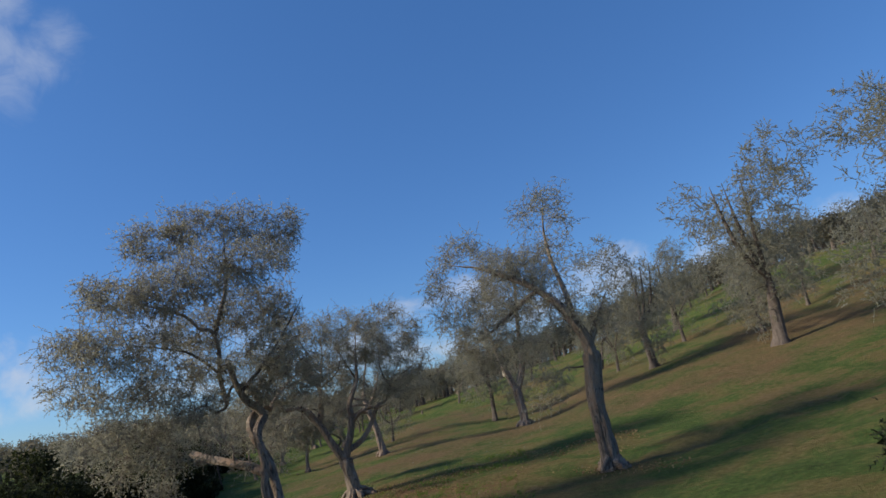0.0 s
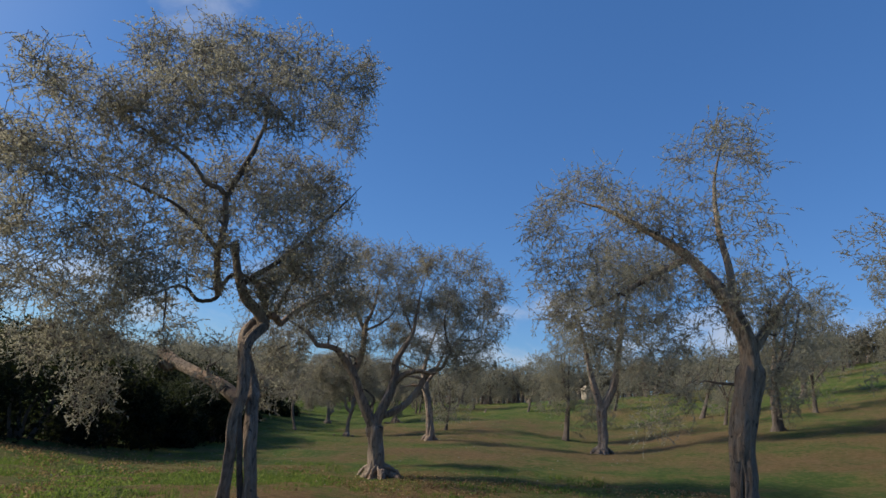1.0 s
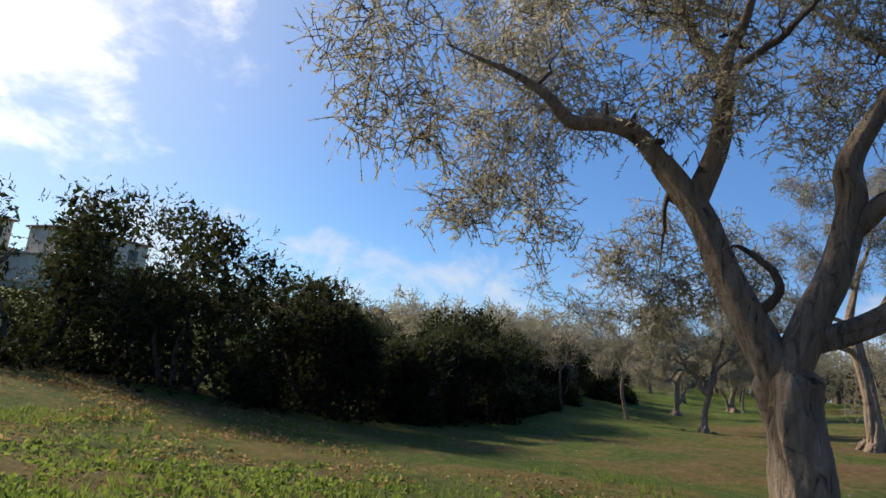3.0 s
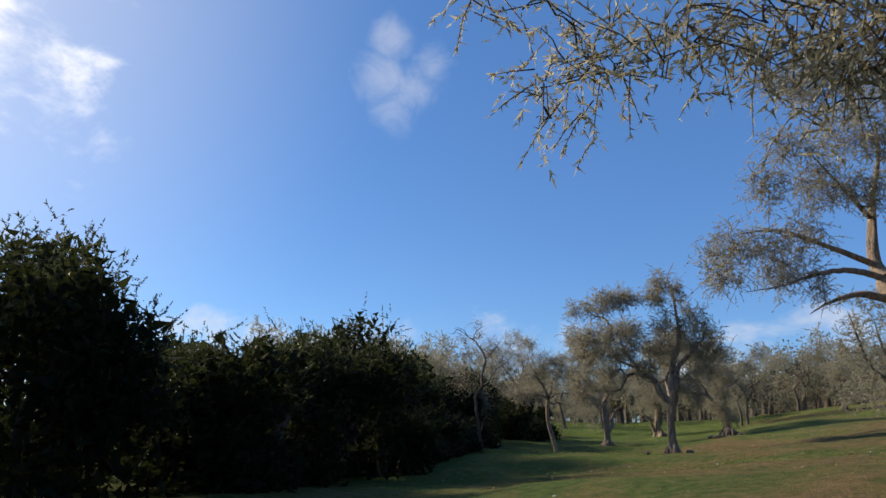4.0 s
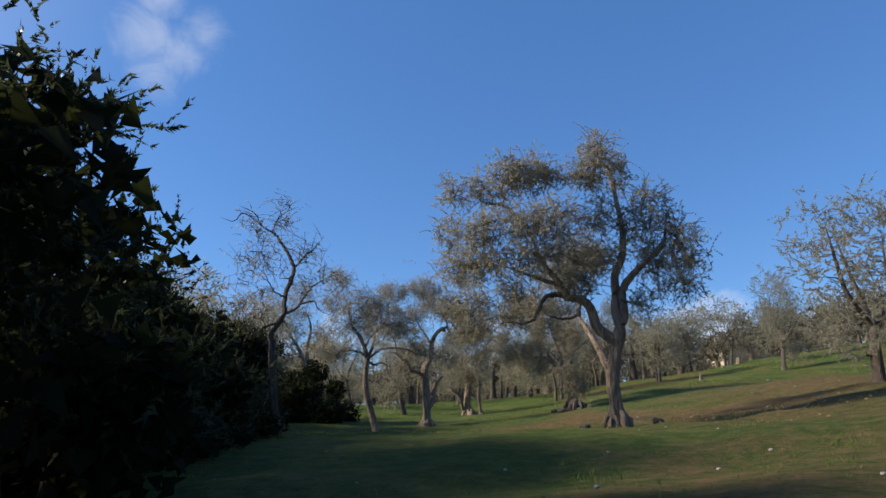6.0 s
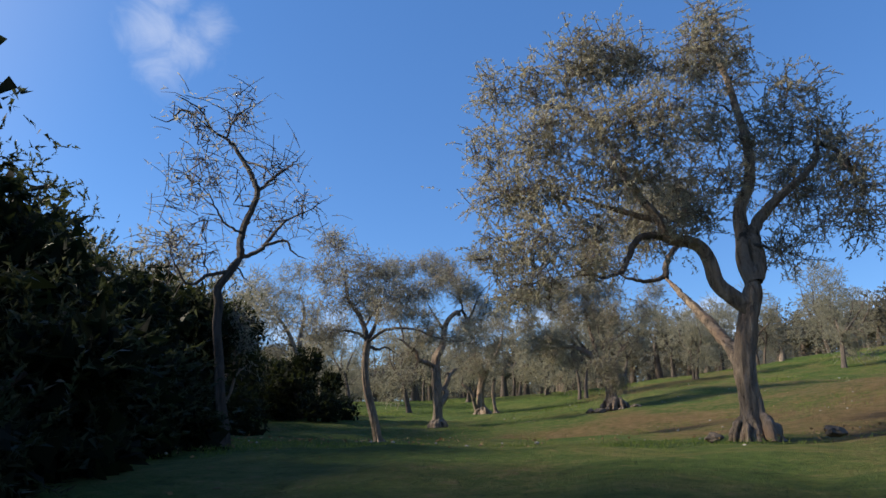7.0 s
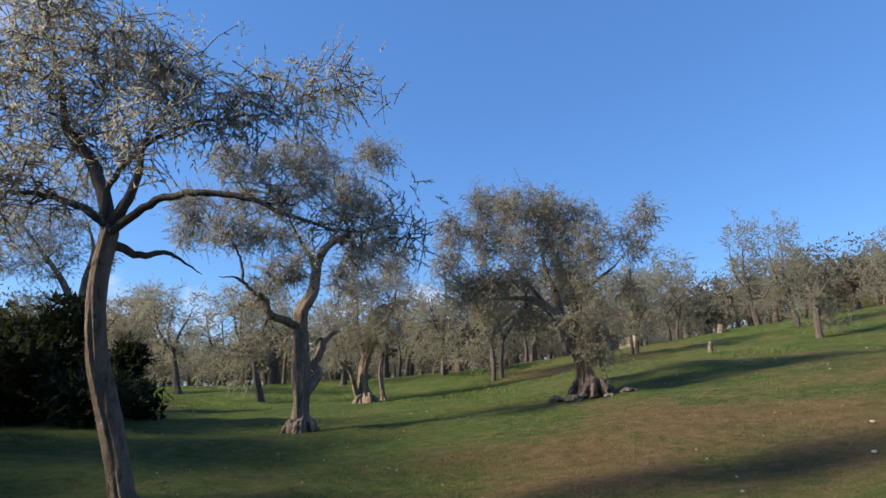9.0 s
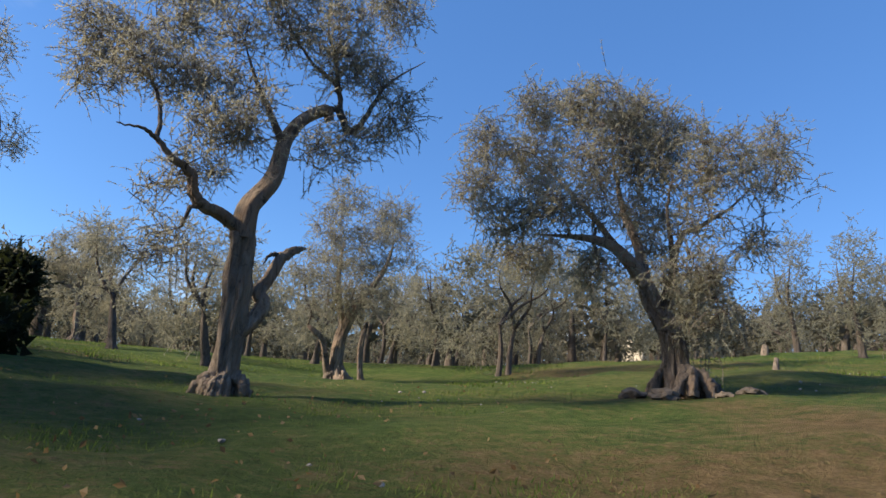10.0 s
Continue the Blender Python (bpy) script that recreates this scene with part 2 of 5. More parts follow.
GRASS = blade_material("grass_blade", [(0.1, (0.055, 0.095, 0.018)), (0.5, (0.12, 0.18, 0.034)), (0.8, (0.21, 0.25, 0.06)),
                                       (0.95, (0.32, 0.26, 0.13))], (0.22, 0.30, 0.05))
LITTER = blade_material("dry_litter", [(0.1, (0.13, 0.075, 0.033)), (0.5, (0.27, 0.17, 0.078)), (0.9, (0.52, 0.37, 0.19))], (0.2, 0.14, 0.05))
ROCK = plain_material("root_rock", (0.06, 0.047, 0.036), (0.19, 0.15, 0.115), 9.0, 0.95, 0.03)
STONE = plain_material("field_stone", (0.20, 0.17, 0.14), (0.46, 0.43, 0.38), 14.0)
WALL = plain_material("house_render", (0.46, 0.39, 0.30), (0.62, 0.54, 0.44), 1.5)
ROOF = plain_material("clay_roof", (0.22, 0.10, 0.06), (0.36, 0.18, 0.11), 6.0)
GLASS = plain_material("window_dark", (0.02, 0.025, 0.03), (0.05, 0.055, 0.06), 2.0, 0.2, 0.001)


# ---- the ground ----
HILL = (-0.092, 0.770, 0.510, 0.673, 0.739, 0.972)
ROWS_Y = (2, 8, 14, 20, 26, 32, 38, 44, 50, 56)
SWELL = {-19: (-0.00, 0.00, 0.04, 0.07, -0.09, 0.21, 0.07, 0.14, -0.07, -0.01),
         -14: (-0.02, 0.00, 0.25, 0.15, -0.13, 0.17, -0.27, -0.19, -0.34, -0.03),
         -9: (-0.10, -0.04, -0.06, -0.04, -0.05, 0.00, -0.22, 0.17, 0.06, 0.02),
         -4: (-0.13, 0.16, 0.33, 0.08, 0.23, 0.23, 0.39, 0.04, 0.05, 0.15),
         1: (-0.20, 0.00, -0.15, 0.10, 0.01, -0.32, -0.47, -0.49, 0.01, 0.18),
         6: (-0.01, 0.16, -0.03, -0.16, -0.05, 0.26, 0.13, -0.06, 0.00, 0.02)}


def eased(a, lo, hi):
    a = np.asarray(a, float)
    return np.where(a < lo, lo - 0.25 * np.tanh((lo - a) / 0.8), np.where(a > hi, hi + 0.25 * np.tanh((a - hi) / 0.8), a))


def ground_height(x, y):
    """Height of the meadow: a slope that rises to the east, with soft swells."""
    x, y = np.asarray(x, float), np.asarray(y, float)
    u, v = eased((x + 8) / 15, -2.0, 2.2), eased((y - 28) / 25, -1.3, 1.05)
    z = HILL[0] + HILL[1] * u + HILL[2] * v + HILL[3] * u * u + HILL[4] * u * v + HILL[5] * v * v
    for cx, amounts in SWELL.items():
        for cy, a in zip(ROWS_Y, amounts):
            z = z + a * np.exp(-((x - cx) ** 2 + (y - cy) ** 2) / 20.0)
    return z


def gz(x, y):
    return float(ground_height(x, y))


def mesh_object(name, verts, faces, material, parent=None, label="", smooth=True):
    """One mesh object from arrays of corners and of faces with equal numbers of corners."""
    verts = np.asarray(verts, np.float32).reshape(-1, 3)
    faces = np.asarray(faces, np.int32)
    me = bpy.data.meshes.new(name)
    me.vertices.add(len(verts))
    me.vertices.foreach_set("co", verts.ravel())
    count, corners = faces.shape
    me.loops.add(count * corners)
    me.loops.foreach_set("vertex_index", faces.ravel())
    me.polygons.add(count)
    me.polygons.foreach_set("loop_start", np.arange(0, count * corners, corners, dtype=np.int32))
    me.polygons.foreach_set("use_smooth", np.full(count, smooth))
    me.update(calc_edges=True)
    me.validate()
    me.materials.append(material)
    ob = new(name, me)
    if parent is not None:
        ob.parent = parent
    if label:
        tagged(ob, label)
    return ob


def graded(lo, hi, step, far, growth=1.22):
    mid = list(np.arange(lo, hi + step / 2, step))
    below, above, s = [], [], step
    a, b = lo, hi
    while s < far:
        s *= growth
        a, b = a - s, b + s
        below.append(a)
        above.append(b)
        if b > far:
            break
    return np.array(below[::-1] + mid + above)


def build_ground():
    xs, ys = graded(-30, 16, 0.3, 700), graded(-6, 66, 0.3, 700)
    gx, gy = np.meshgrid(xs, ys)
    z = ground_height(gx, gy)
    rng = np.random.default_rng(3)
    near = np.exp(-(((gx + 8) / 30) ** 4 + ((gy - 30) / 45) ** 4))
    for wave, amp in ((5.0, 0.035), (2.1, 0.022), (0.9, 0.014)):
        for _ in range(5):
            ang, ph = rng.uniform(0, 2 * math.pi, 2)
            z += near * amp * np.sin((gx * math.cos(ang) + gy * math.sin(ang)) * 2 * math.pi / wave + ph) / 2
    n, m = len(ys), len(xs)
    i = np.arange(n * m).reshape(n, m)
    faces = np.stack([i[:-1, :-1], i[:-1, 1:], i[1:, 1:], i[1:, :-1]], -1).reshape(-1, 4)
    ob = mesh_object("ground", np.stack([gx, gy, z], -1).reshape(-1, 3), faces, GROUND)
    tagged(ob, "grassy olive grove slope with bare reddish earth patches", "ground", kind="structure")


build_ground()


# ---- trees ----
def frames_along(p):
    """Tangents and two side vectors along a polyline."""
    t = np.gradient(p, axis=0)
    t /= np.linalg.norm(t, axis=1, keepdims=True) + 1e-9
    ref = np.where(np.abs(t[:, 2:3]) > 0.9, np.array([[1.0, 0, 0]]), np.array([[0, 0, 1.0]]))
    a = np.cross(t, ref)
    a /= np.linalg.norm(a, axis=1, keepdims=True) + 1e-9
    for j in range(1, len(p)):      # carry the side vector along, so that the tube does not twist
        v = a[j - 1] - t[j] * (a[j - 1] @ t[j])
        a[j] = v / (np.linalg.norm(v) + 1e-9)
    return t, a, np.cross(t, a)


def smooth_line(p, per=5):
    """A Catmull-Rom curve through the points."""
    p = np.asarray(p, float)
    q = np.vstack([2 * p[0] - p[1], p, 2 * p[-1] - p[-2]])
    out = []
    for j in range(1, len(q) - 2):
        for s in np.arange(per) / per:
            a, b, c, d = q[j - 1], q[j], q[j + 1], q[j + 2]
            out.append(0.5 * (2 * b + (c - a) * s + (2 * a - 5 * b + 4 * c - d) * s * s + (3 * b - a - 3 * c + d) * s ** 3))
    out.append(p[-1])
    return np.array(out)


def drawn_out(rng, shape, long=9):
    """Noise that is rough round the trunk and runs on along it."""
    n = rng.standard_normal((shape[0] + long, shape[1]))
    run = np.cumsum(n, axis=0)
    return (run[long:] - run[:-long]) / long ** 0.5 * 0.6


def tube(p, r, sides, rng, ridges=0.0, flare=0.0, cap=True, pits=0, slot=None):
    """A tapered tube along p with radii r; ridges flute its skin, pits hollow it, flare spreads roots at its foot."""
    _, a, b = frames_along(p)
    ang = np.linspace(0, 2 * math.pi, sides, endpoint=False)
    ring = np.ones((len(p), sides))
    if ridges:
        way = np.concatenate([[0], np.cumsum(np.linalg.norm(np.diff(p, axis=0), axis=1))])[:, None]
        for freq, amp in ((2, 0.55), (3, 0.6)):
            ring += ridges * amp * np.sin(freq * ang[None] + rng.uniform(0, 6.28) + rng.uniform(-0.9, 0.9) * way)
        for freq, amp in ((5, 0.75), (8, 0.45), (13, 0.25)):      # folds with sharp grooves between them
            turn = rng.uniform(0, 6.28) + rng.uniform(-0.8, 0.8) * way + 0.5 * np.sin(way * rng.uniform(1.5, 4) + rng.uniform(0, 6.28))
            ring += ridges * amp * (np.abs(np.sin(freq * ang[None] / 2 + turn)) - 0.6)
        ring += ridges * 0.35 * drawn_out(rng, ring.shape)
    for _ in range(pits):
        k, c = rng.integers(len(p) // 3, len(p)), rng.uniform(0, 6.28)
        d2 = ((ang[None] - c + math.pi) % (2 * math.pi) - math.pi) ** 2 / rng.uniform(0.02, 0.07) + (np.arange(len(p))[:, None] - k) ** 2 / (len(p) * rng.uniform(0.05, 0.14)) ** 2
        ring += rng.choice([-0.45, -0.35, 0.22]) * np.exp(-d2)
    if slot:                        # a cleft at (height, half height, turn, half width), turned from the side away
        d2 = ((ang[None] - slot[2] + math.pi) % (2 * math.pi) - math.pi) ** 2 / slot[3] ** 2 + ((p[:, 2:3] - slot[0]) / slot[1]) ** 4
        ring -= 0.75 * np.exp(-d2)
    if flare:
        h = np.clip(p[:, 2], 0, None)[:, None]
        toes = 0.55 + 0.6 * np.abs(np.sin(2.5 * ang + rng.uniform(0, 6.28))) ** 1.5 + 0.35 * np.sin(4 * ang + rng.uniform(0, 6.28)) + 0.25 * np.sin(9 * ang + rng.uniform(0, 6.28))
        n = drawn_out(rng, ring.shape)
        lumps = 1 + 0.16 * (n + np.roll(n, 1, 1))
        high = (0.13 + 0.05 * np.sin(3 * ang + rng.uniform(0, 6.28)))[None] * (1 + flare) * min(1.0, 0.35 + float(r[0]) * 3.5)
        ring *= 1 + flare * 1.2 * np.exp(-(h / (0.75 * high)) ** 1.3) * np.clip(toes, 0.15, 1.6)[None] * lumps
    rr = np.asarray(r)[:, None] * np.maximum(ring, 0.25)
    v = p[:, None] + rr[..., None] * (np.cos(ang)[None, :, None] * a[:, None] + np.sin(ang)[None, :, None] * b[:, None])
    i = np.arange(len(p) * sides).reshape(len(p), sides)
    f = np.stack([i[:-1], np.roll(i[:-1], -1, 1), np.roll(i[1:], -1, 1), i[1:]], -1).reshape(-1, 4)
    v = v.reshape(-1, 3)
    if cap:
        v = np.vstack([v, p[-1:]])
        top = i[-1]
        f = np.vstack([f, np.stack([top, np.roll(top, -1), np.full(sides, len(v) - 1), np.full(sides, len(v) - 1)], -1)])
    return v, f


def joined(parts):
    vs, fs, k = [], [], 0
    for v, f in parts:
        vs.append(v)
        fs.append(f + k)
        k += len(v)
    return np.vstack(vs), np.vstack(fs)


def leaves(at, along, rng, size, width, plain=False):
    """Narrow leaves, bent along the middle rib; plain ones are one triangle each."""
    n = len(at)
    d = along + rng.normal(0, 0.55, (n, 3))
    d /= np.linalg.norm(d, axis=1, keepdims=True) + 1e-9
    side = np.cross(d, rng.normal(0, 1, (n, 3)))
    side /= np.linalg.norm(side, axis=1, keepdims=True) + 1e-9
    s = size * rng.uniform(0.7, 1.25, (n, 1))
    w = s * width * rng.uniform(0.8, 1.2, (n, 1))
    if plain:
        v = np.stack([at - side * w * 0.8, at + side * w * 0.8, at + d * s], 1).reshape(-1, 3)
        return v, np.arange(n * 3).reshape(-1, 3)
    lift = np.cross(d, side) * w * 0.35
    v = np.stack([at, at + d * s * 0.5 + side * w + lift, at + d * s, at + d * s * 0.5 - side * w + lift], 1).reshape(-1, 3)
    i = np.arange(n)[:, None] * 4
    f = np.concatenate([i + [[0, 1, 2]], i + [[0, 2, 3]]], 1).reshape(-1, 3)
    return v, f


def sprigs(ends, ways, rng, per, length, leaf_n, leaf_size, leaf_width, hang, thin=0.004, steps=3, plain=False):
    """Twigs from branch ends, with their leaves. Returns the meshes of both."""
    n = len(ends) * per
    o = np.repeat(ends, per, 0)
    o = o - np.repeat(ways, per, 0) * rng.uniform(0.0, 0.9, (n, 1)) * length + rng.normal(0, 0.16 * length, (n, 3))
    d = np.repeat(ways, per, 0) * 0.5 + rng.normal(0, 0.75, (n, 3))
    d[:, 2] += 0.15
    d /= np.linalg.norm(d, axis=1, keepdims=True) + 1e-9
    ln = length * rng.uniform(0.5, 1.3, (n, 1))
    pts = [o]
    for s in range(steps - 1):
        d = d + np.array([0, 0, -hang]) * (s + 1) / steps + rng.normal(0, 0.12, (n, 3))
        d /= np.linalg.norm(d, axis=1, keepdims=True) + 1e-9
        pts.append(pts[-1] + d * ln / (steps - 1))
    p = np.stack(pts, 1)                                  # n, steps, 3
    a = np.cross(d, rng.normal(0, 1, (n, 3)))
    a /= np.linalg.norm(a, axis=1, keepdims=True) + 1e-9
    b = np.cross(d, a)
    tri = np.stack([a, -0.5 * a + 0.87 * b, -0.5 * a - 0.87 * b], 1)
    r = thin * np.linspace(1.6, 0.6, steps)[None, :, None, None]
    v = (p[:, :, None] + tri[:, None] * r).reshape(-1, 3)
    i = np.arange(n * steps * 3).reshape(n, steps, 3)
    f = np.stack([i[:, :-1], np.roll(i[:, :-1], -1, 2), np.roll(i[:, 1:], -1, 2), i[:, 1:]], -1).reshape(-1, 4)
    s = rng.uniform(0.12, 1.0, (n, leaf_n)) ** 0.8 * (steps - 1)
    lo = np.minimum(s.astype(int), steps - 2)
    row = np.arange(n)[:, None]
    fr = (s - lo)[..., None]
    at = p[row, lo] * (1 - fr) + p[row, lo + 1] * fr
    way = p[row, lo + 1] - p[row, lo]
    way /= np.linalg.norm(way, axis=2, keepdims=True) + 1e-9
    f = f.reshape(n, -1, 4)[::2].reshape(-1, 4)      # every second twig is thick enough to be seen
    lv = leaves(at.reshape(-1, 3), way.reshape(-1, 3), rng, leaf_size, leaf_width, plain)
    return (v, f), lv


def grown(nodes, radii, goals, rng):
    """Branches from a skeleton to the goals: each goal is joined to the nearest point by a bent line that others may join."""
    pts, rad = [np.asarray(q, float) for q in nodes], list(radii)
    cloud, thick = np.array(pts), np.array(rad)
    tubes, ways = [], []
    order = np.argsort([np.min(np.linalg.norm(cloud - g, axis=1)) for g in goals])
    for j in order:
        g = goals[j]
        gap = np.linalg.norm(cloud - g, axis=1) + np.clip(cloud[:, 2] - g[2], 0, None) * 0.6
        k = int(np.argmin(gap))
        start, r0 = cloud[k], max(min(thick[k] * 0.6, 0.034), 0.0048)
        dist = np.linalg.norm(g - start)
        n = max(4, int(dist / 0.18))
        s = np.linspace(0, 1, n)[:, None]
        bend = rng.normal(0, 0.16, 3) * dist + np.array([0, 0, 0.18 * dist])
        wob = rng.normal(0, 0.035, (n, 3)) * np.sin(s * math.pi)
        line = start + (g - start) * s + bend * (s * (1 - s)) * 1.5 + wob
        r = np.linspace(r0, 0.0024, n)
        tubes.append(tube(line, r, 5 if r0 > 0.02 else 4, rng, cap=False))
        cloud, thick = np.vstack([cloud, line[1:]]), np.concatenate([thick, r[1:]])
        w = line[-1] - line[-2]
        ways.append((j, w / (np.linalg.norm(w) + 1e-9)))
    out = np.zeros((len(goals), 3))
    for j, w in ways:
        out[j] = w
    return tubes, out


def in_blobs(blobs, n, rng):
    """Random points in soft ellipsoids (x, y, z, half width, half height), the most near their skins."""
    blobs = np.asarray(blobs, float)
    vol = blobs[:, 3] ** 2 * blobs[:, 4]
    pick = rng.choice(len(blobs), n, p=vol ** 0.7 / np.sum(vol ** 0.7))
    d = rng.normal(0, 1, (n, 3))
    d /= np.linalg.norm(d, axis=1, keepdims=True)
    d *= rng.uniform(0.12, 1.0, (n, 1)) ** 0.45
    b = blobs[pick]
    return b[:, :3] + d * b[:, [3, 3, 4]]


class OldOlive:
    """An old olive tree: furrowed stems with spread roots, bent limbs, branches, twigs and small grey-green leaves.
    Its own x runs across, y away and z up from the foot."""

    def __init__(self, label, x, y, yaw, seed, n, leaf=1.0, size=0.06, flare=0.5, per=7, leaf_n=12, width=0.15, hang=0.45, steps=3, near=False):
        self.near = near
        self.rng = np.random.default_rng(seed)
        self.fine = steps > 2
        self.n, self.leaf, self.size, self.flare = n, leaf, size, flare
        self.per, self.leaf_n, self.width, self.hang, self.steps = per, leaf_n, width, hang, steps
        self.tree = new("olive_tree")
        tagged(self.tree, label, "olive tree", "olive trees of the grove")
        self.tree.matrix_world = pose(x, y, gz(x, y), 0, 0, yaw)
        self.nodes, self.radii, self.joints, self.blobs = [], [], [], []

    def stem(self, r0, r1, *points, slot=None):
        """A stem that stands in the ground; slot opens a cleft in its skin."""
        self.limb(r0, r1, *points, slot=slot, root=True)

    def limb(self, r0, r1, *points, slot=None, root=False):
        """A limb that springs from the nearest point of the stems and limbs so far."""
        rng, fine = self.rng, self.fine
        p = np.array(points, float)
        if root:
            kept = p[p[:, 2] > 0.12]
            foot = p[0] + (p[1] - p[0]) * np.clip((0 - p[0, 2]) / (p[1, 2] - p[0, 2] + 1e-6), -1, 1)
            p = np.vstack([[foot[0], foot[1], -0.35], [foot[0], foot[1], 0.0], kept])
        p = smooth_line(p, (10 if fine else 4) if root else 6)
        r = np.linspace(r0, r1, len(p)) * (0.88 if root else 0.92)
        if not root and self.joints:
            cloud = np.array(self.joints)
            near = cloud[np.argmin(np.linalg.norm((cloud - p[0]) * [1, 0.5, 1], axis=1))]
            p = p + (near - p[0]) * np.linspace(1, 0, len(p))[:, None] ** 1.5
        if not root and r0 < 0.07:
            p = p + rng.normal(0, 0.004, p.shape)
        sides = (40 if root else 22 if r0 > 0.06 else 10) if fine else (14 if root else 7)
        if root:
            r[-5:] *= (0.98, 0.93, 0.85, 0.72, 0.5)
        if not root and r1 < 0.04:      # thin limbs run out into twigs
            r = r * (1 - 0.75 * np.linspace(0, 1, len(r)) ** 3)
        v, f = tube(p, r * (np.linspace(0.72, 1.0, len(r)) if root and fine and r0 > 0.05 else 1), sides, rng, 0.21 if root else 0.15, self.flare * 0.3 if root and fine else self.flare if root else 0.0,
                    True, (18 if root else 6) if fine else 0, slot)
        if root and fine and r0 > 0.05:
            v, f = joined([(v, f)] + self.strands(p, r, slot))
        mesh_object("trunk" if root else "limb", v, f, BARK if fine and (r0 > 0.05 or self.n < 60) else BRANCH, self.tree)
        self.joints += list(p[p[:, 2] > 0.4])
        keep = slice(len(p) * 2 // 3, None) if root else slice(None)
        self.nodes += list(p[keep])
        self.radii += list(r[keep])

    def strands(self, p, r, slot):
        """Twisted cords of wood that wrap a stem, with gaps between them, and run out into knobby roots."""
        rng, cords = self.rng, []
        _, a, b = frames_along(p)
        h = np.clip(p[:, 2], 0, None)
        up = np.linspace(0, 1, len(p))
        count = 6 if r[0] > 0.1 else 4
        for k in range(count):
            turn = 6.28 * k / count + rng.normal(0, 0.25) + rng.uniform(0.25, 0.7) * h + 0.25 * np.sin(h * rng.uniform(3, 6) + rng.uniform(0, 6.28))
            spread = self.flare * rng.uniform(0.6, 1.8) * np.exp(-(h / (0.10 * rng.uniform(0.6, 1.5))) ** 1.2)
            off = r * (0.58 + 0.10 * np.sin(h * 7 + k) + spread) * (1 - 0.6 * up ** 2)
            line = p + off[:, None] * (np.cos(turn)[:, None] * a + np.sin(turn)[:, None] * b)
            line[:, 2] -= 0.06 * spread * (h < 0.3)
            thick = r * rng.uniform(0.30, 0.46) * (1 + 0.22 * np.sin(h * rng.uniform(5, 9) + rng.uniform(0, 6.28)) + 0.18 * np.minimum(spread, 1.5)) * (1 - 0.8 * up ** 3)
            if slot:                    # the cords part round a hollow
                d2 = ((turn - slot[2] + math.pi) % (2 * math.pi) - math.pi) ** 2 / (2 * slot[3]) ** 2 + ((p[:, 2] - slot[0]) / (1.2 * slot[1])) ** 4
                thick = thick * (1 - 0.9 * np.exp(-d2))
            cords.append(tube(line, thick, 16, rng, 0.27, 0.0, True, 9))
        foot = p[np.argmin(np.abs(p[:, 2] - 0.02))]
        for k in range(int(6 + 9 * self.flare)):      # knobby roots and burls round the foot
            turn, far = rng.uniform(0, 6.28), r[0] * (1.0 + self.flare * rng.uniform(0.3, 1.5))
            way = np.array([math.cos(turn), math.sin(turn), 0])
            bend = np.array([-way[1], way[0], 0]) * rng.normal(0, 0.35) * far
            high = 0.05 + 0.20 * self.flare * rng.uniform(0.2, 1.0) * min(1.0, r[0] * 6)
            line = smooth_line([foot + way * r[0] * 0.5 + [0, 0, high * 1.15], foot + way * far * 0.7 + bend * 0.5 + [0, 0, high * 0.85],
                                foot + way * far * 0.95 + bend + [0, 0, high * 0.3], foot + way * far * 1.15 + bend * 1.4 + [0, 0, -0.08]], 5)
            thick = r[0] * rng.uniform(0.24, 0.50) * np.linspace(0.8, 0.7, len(line)) * (1 + 0.3 * rng.normal(0, 1, len(line)).clip(-1, 1.3))
            cords.append(tube(line, thick, 12, rng, 0.24, 0.0, True, 6))
        return cords

    def puffs(self, *blobs):
        """Soft lumps of the crown: x, y, z, half width, half height."""
        self.blobs += blobs

    def grow(self):
        rng = self.rng
        goals = in_blobs(self.blobs, self.n, rng)
        goals[:, 2] = np.maximum(goals[:, 2], 0.35)
        tubes, ways = grown(self.nodes, self.radii, goals, rng)
        v, f = joined(tubes)
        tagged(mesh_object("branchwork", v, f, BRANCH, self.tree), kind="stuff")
        (v, f), (lv, lf) = sprigs(goals, ways, rng, self.per, (0.12 + 3.4 * self.size), max(3, round(self.leaf_n * self.leaf)), self.size, self.width,
                                  self.hang, 0.0028 if self.near else 0.0024, self.steps, not self.near)
        if self.fine:
            tagged(mesh_object("twigwork", v, f, TWIG, self.tree), kind="stuff")
        tagged(mesh_object("crown", lv, lf, OLIVE, self.tree, smooth=False), kind="stuff")
        return self.tree



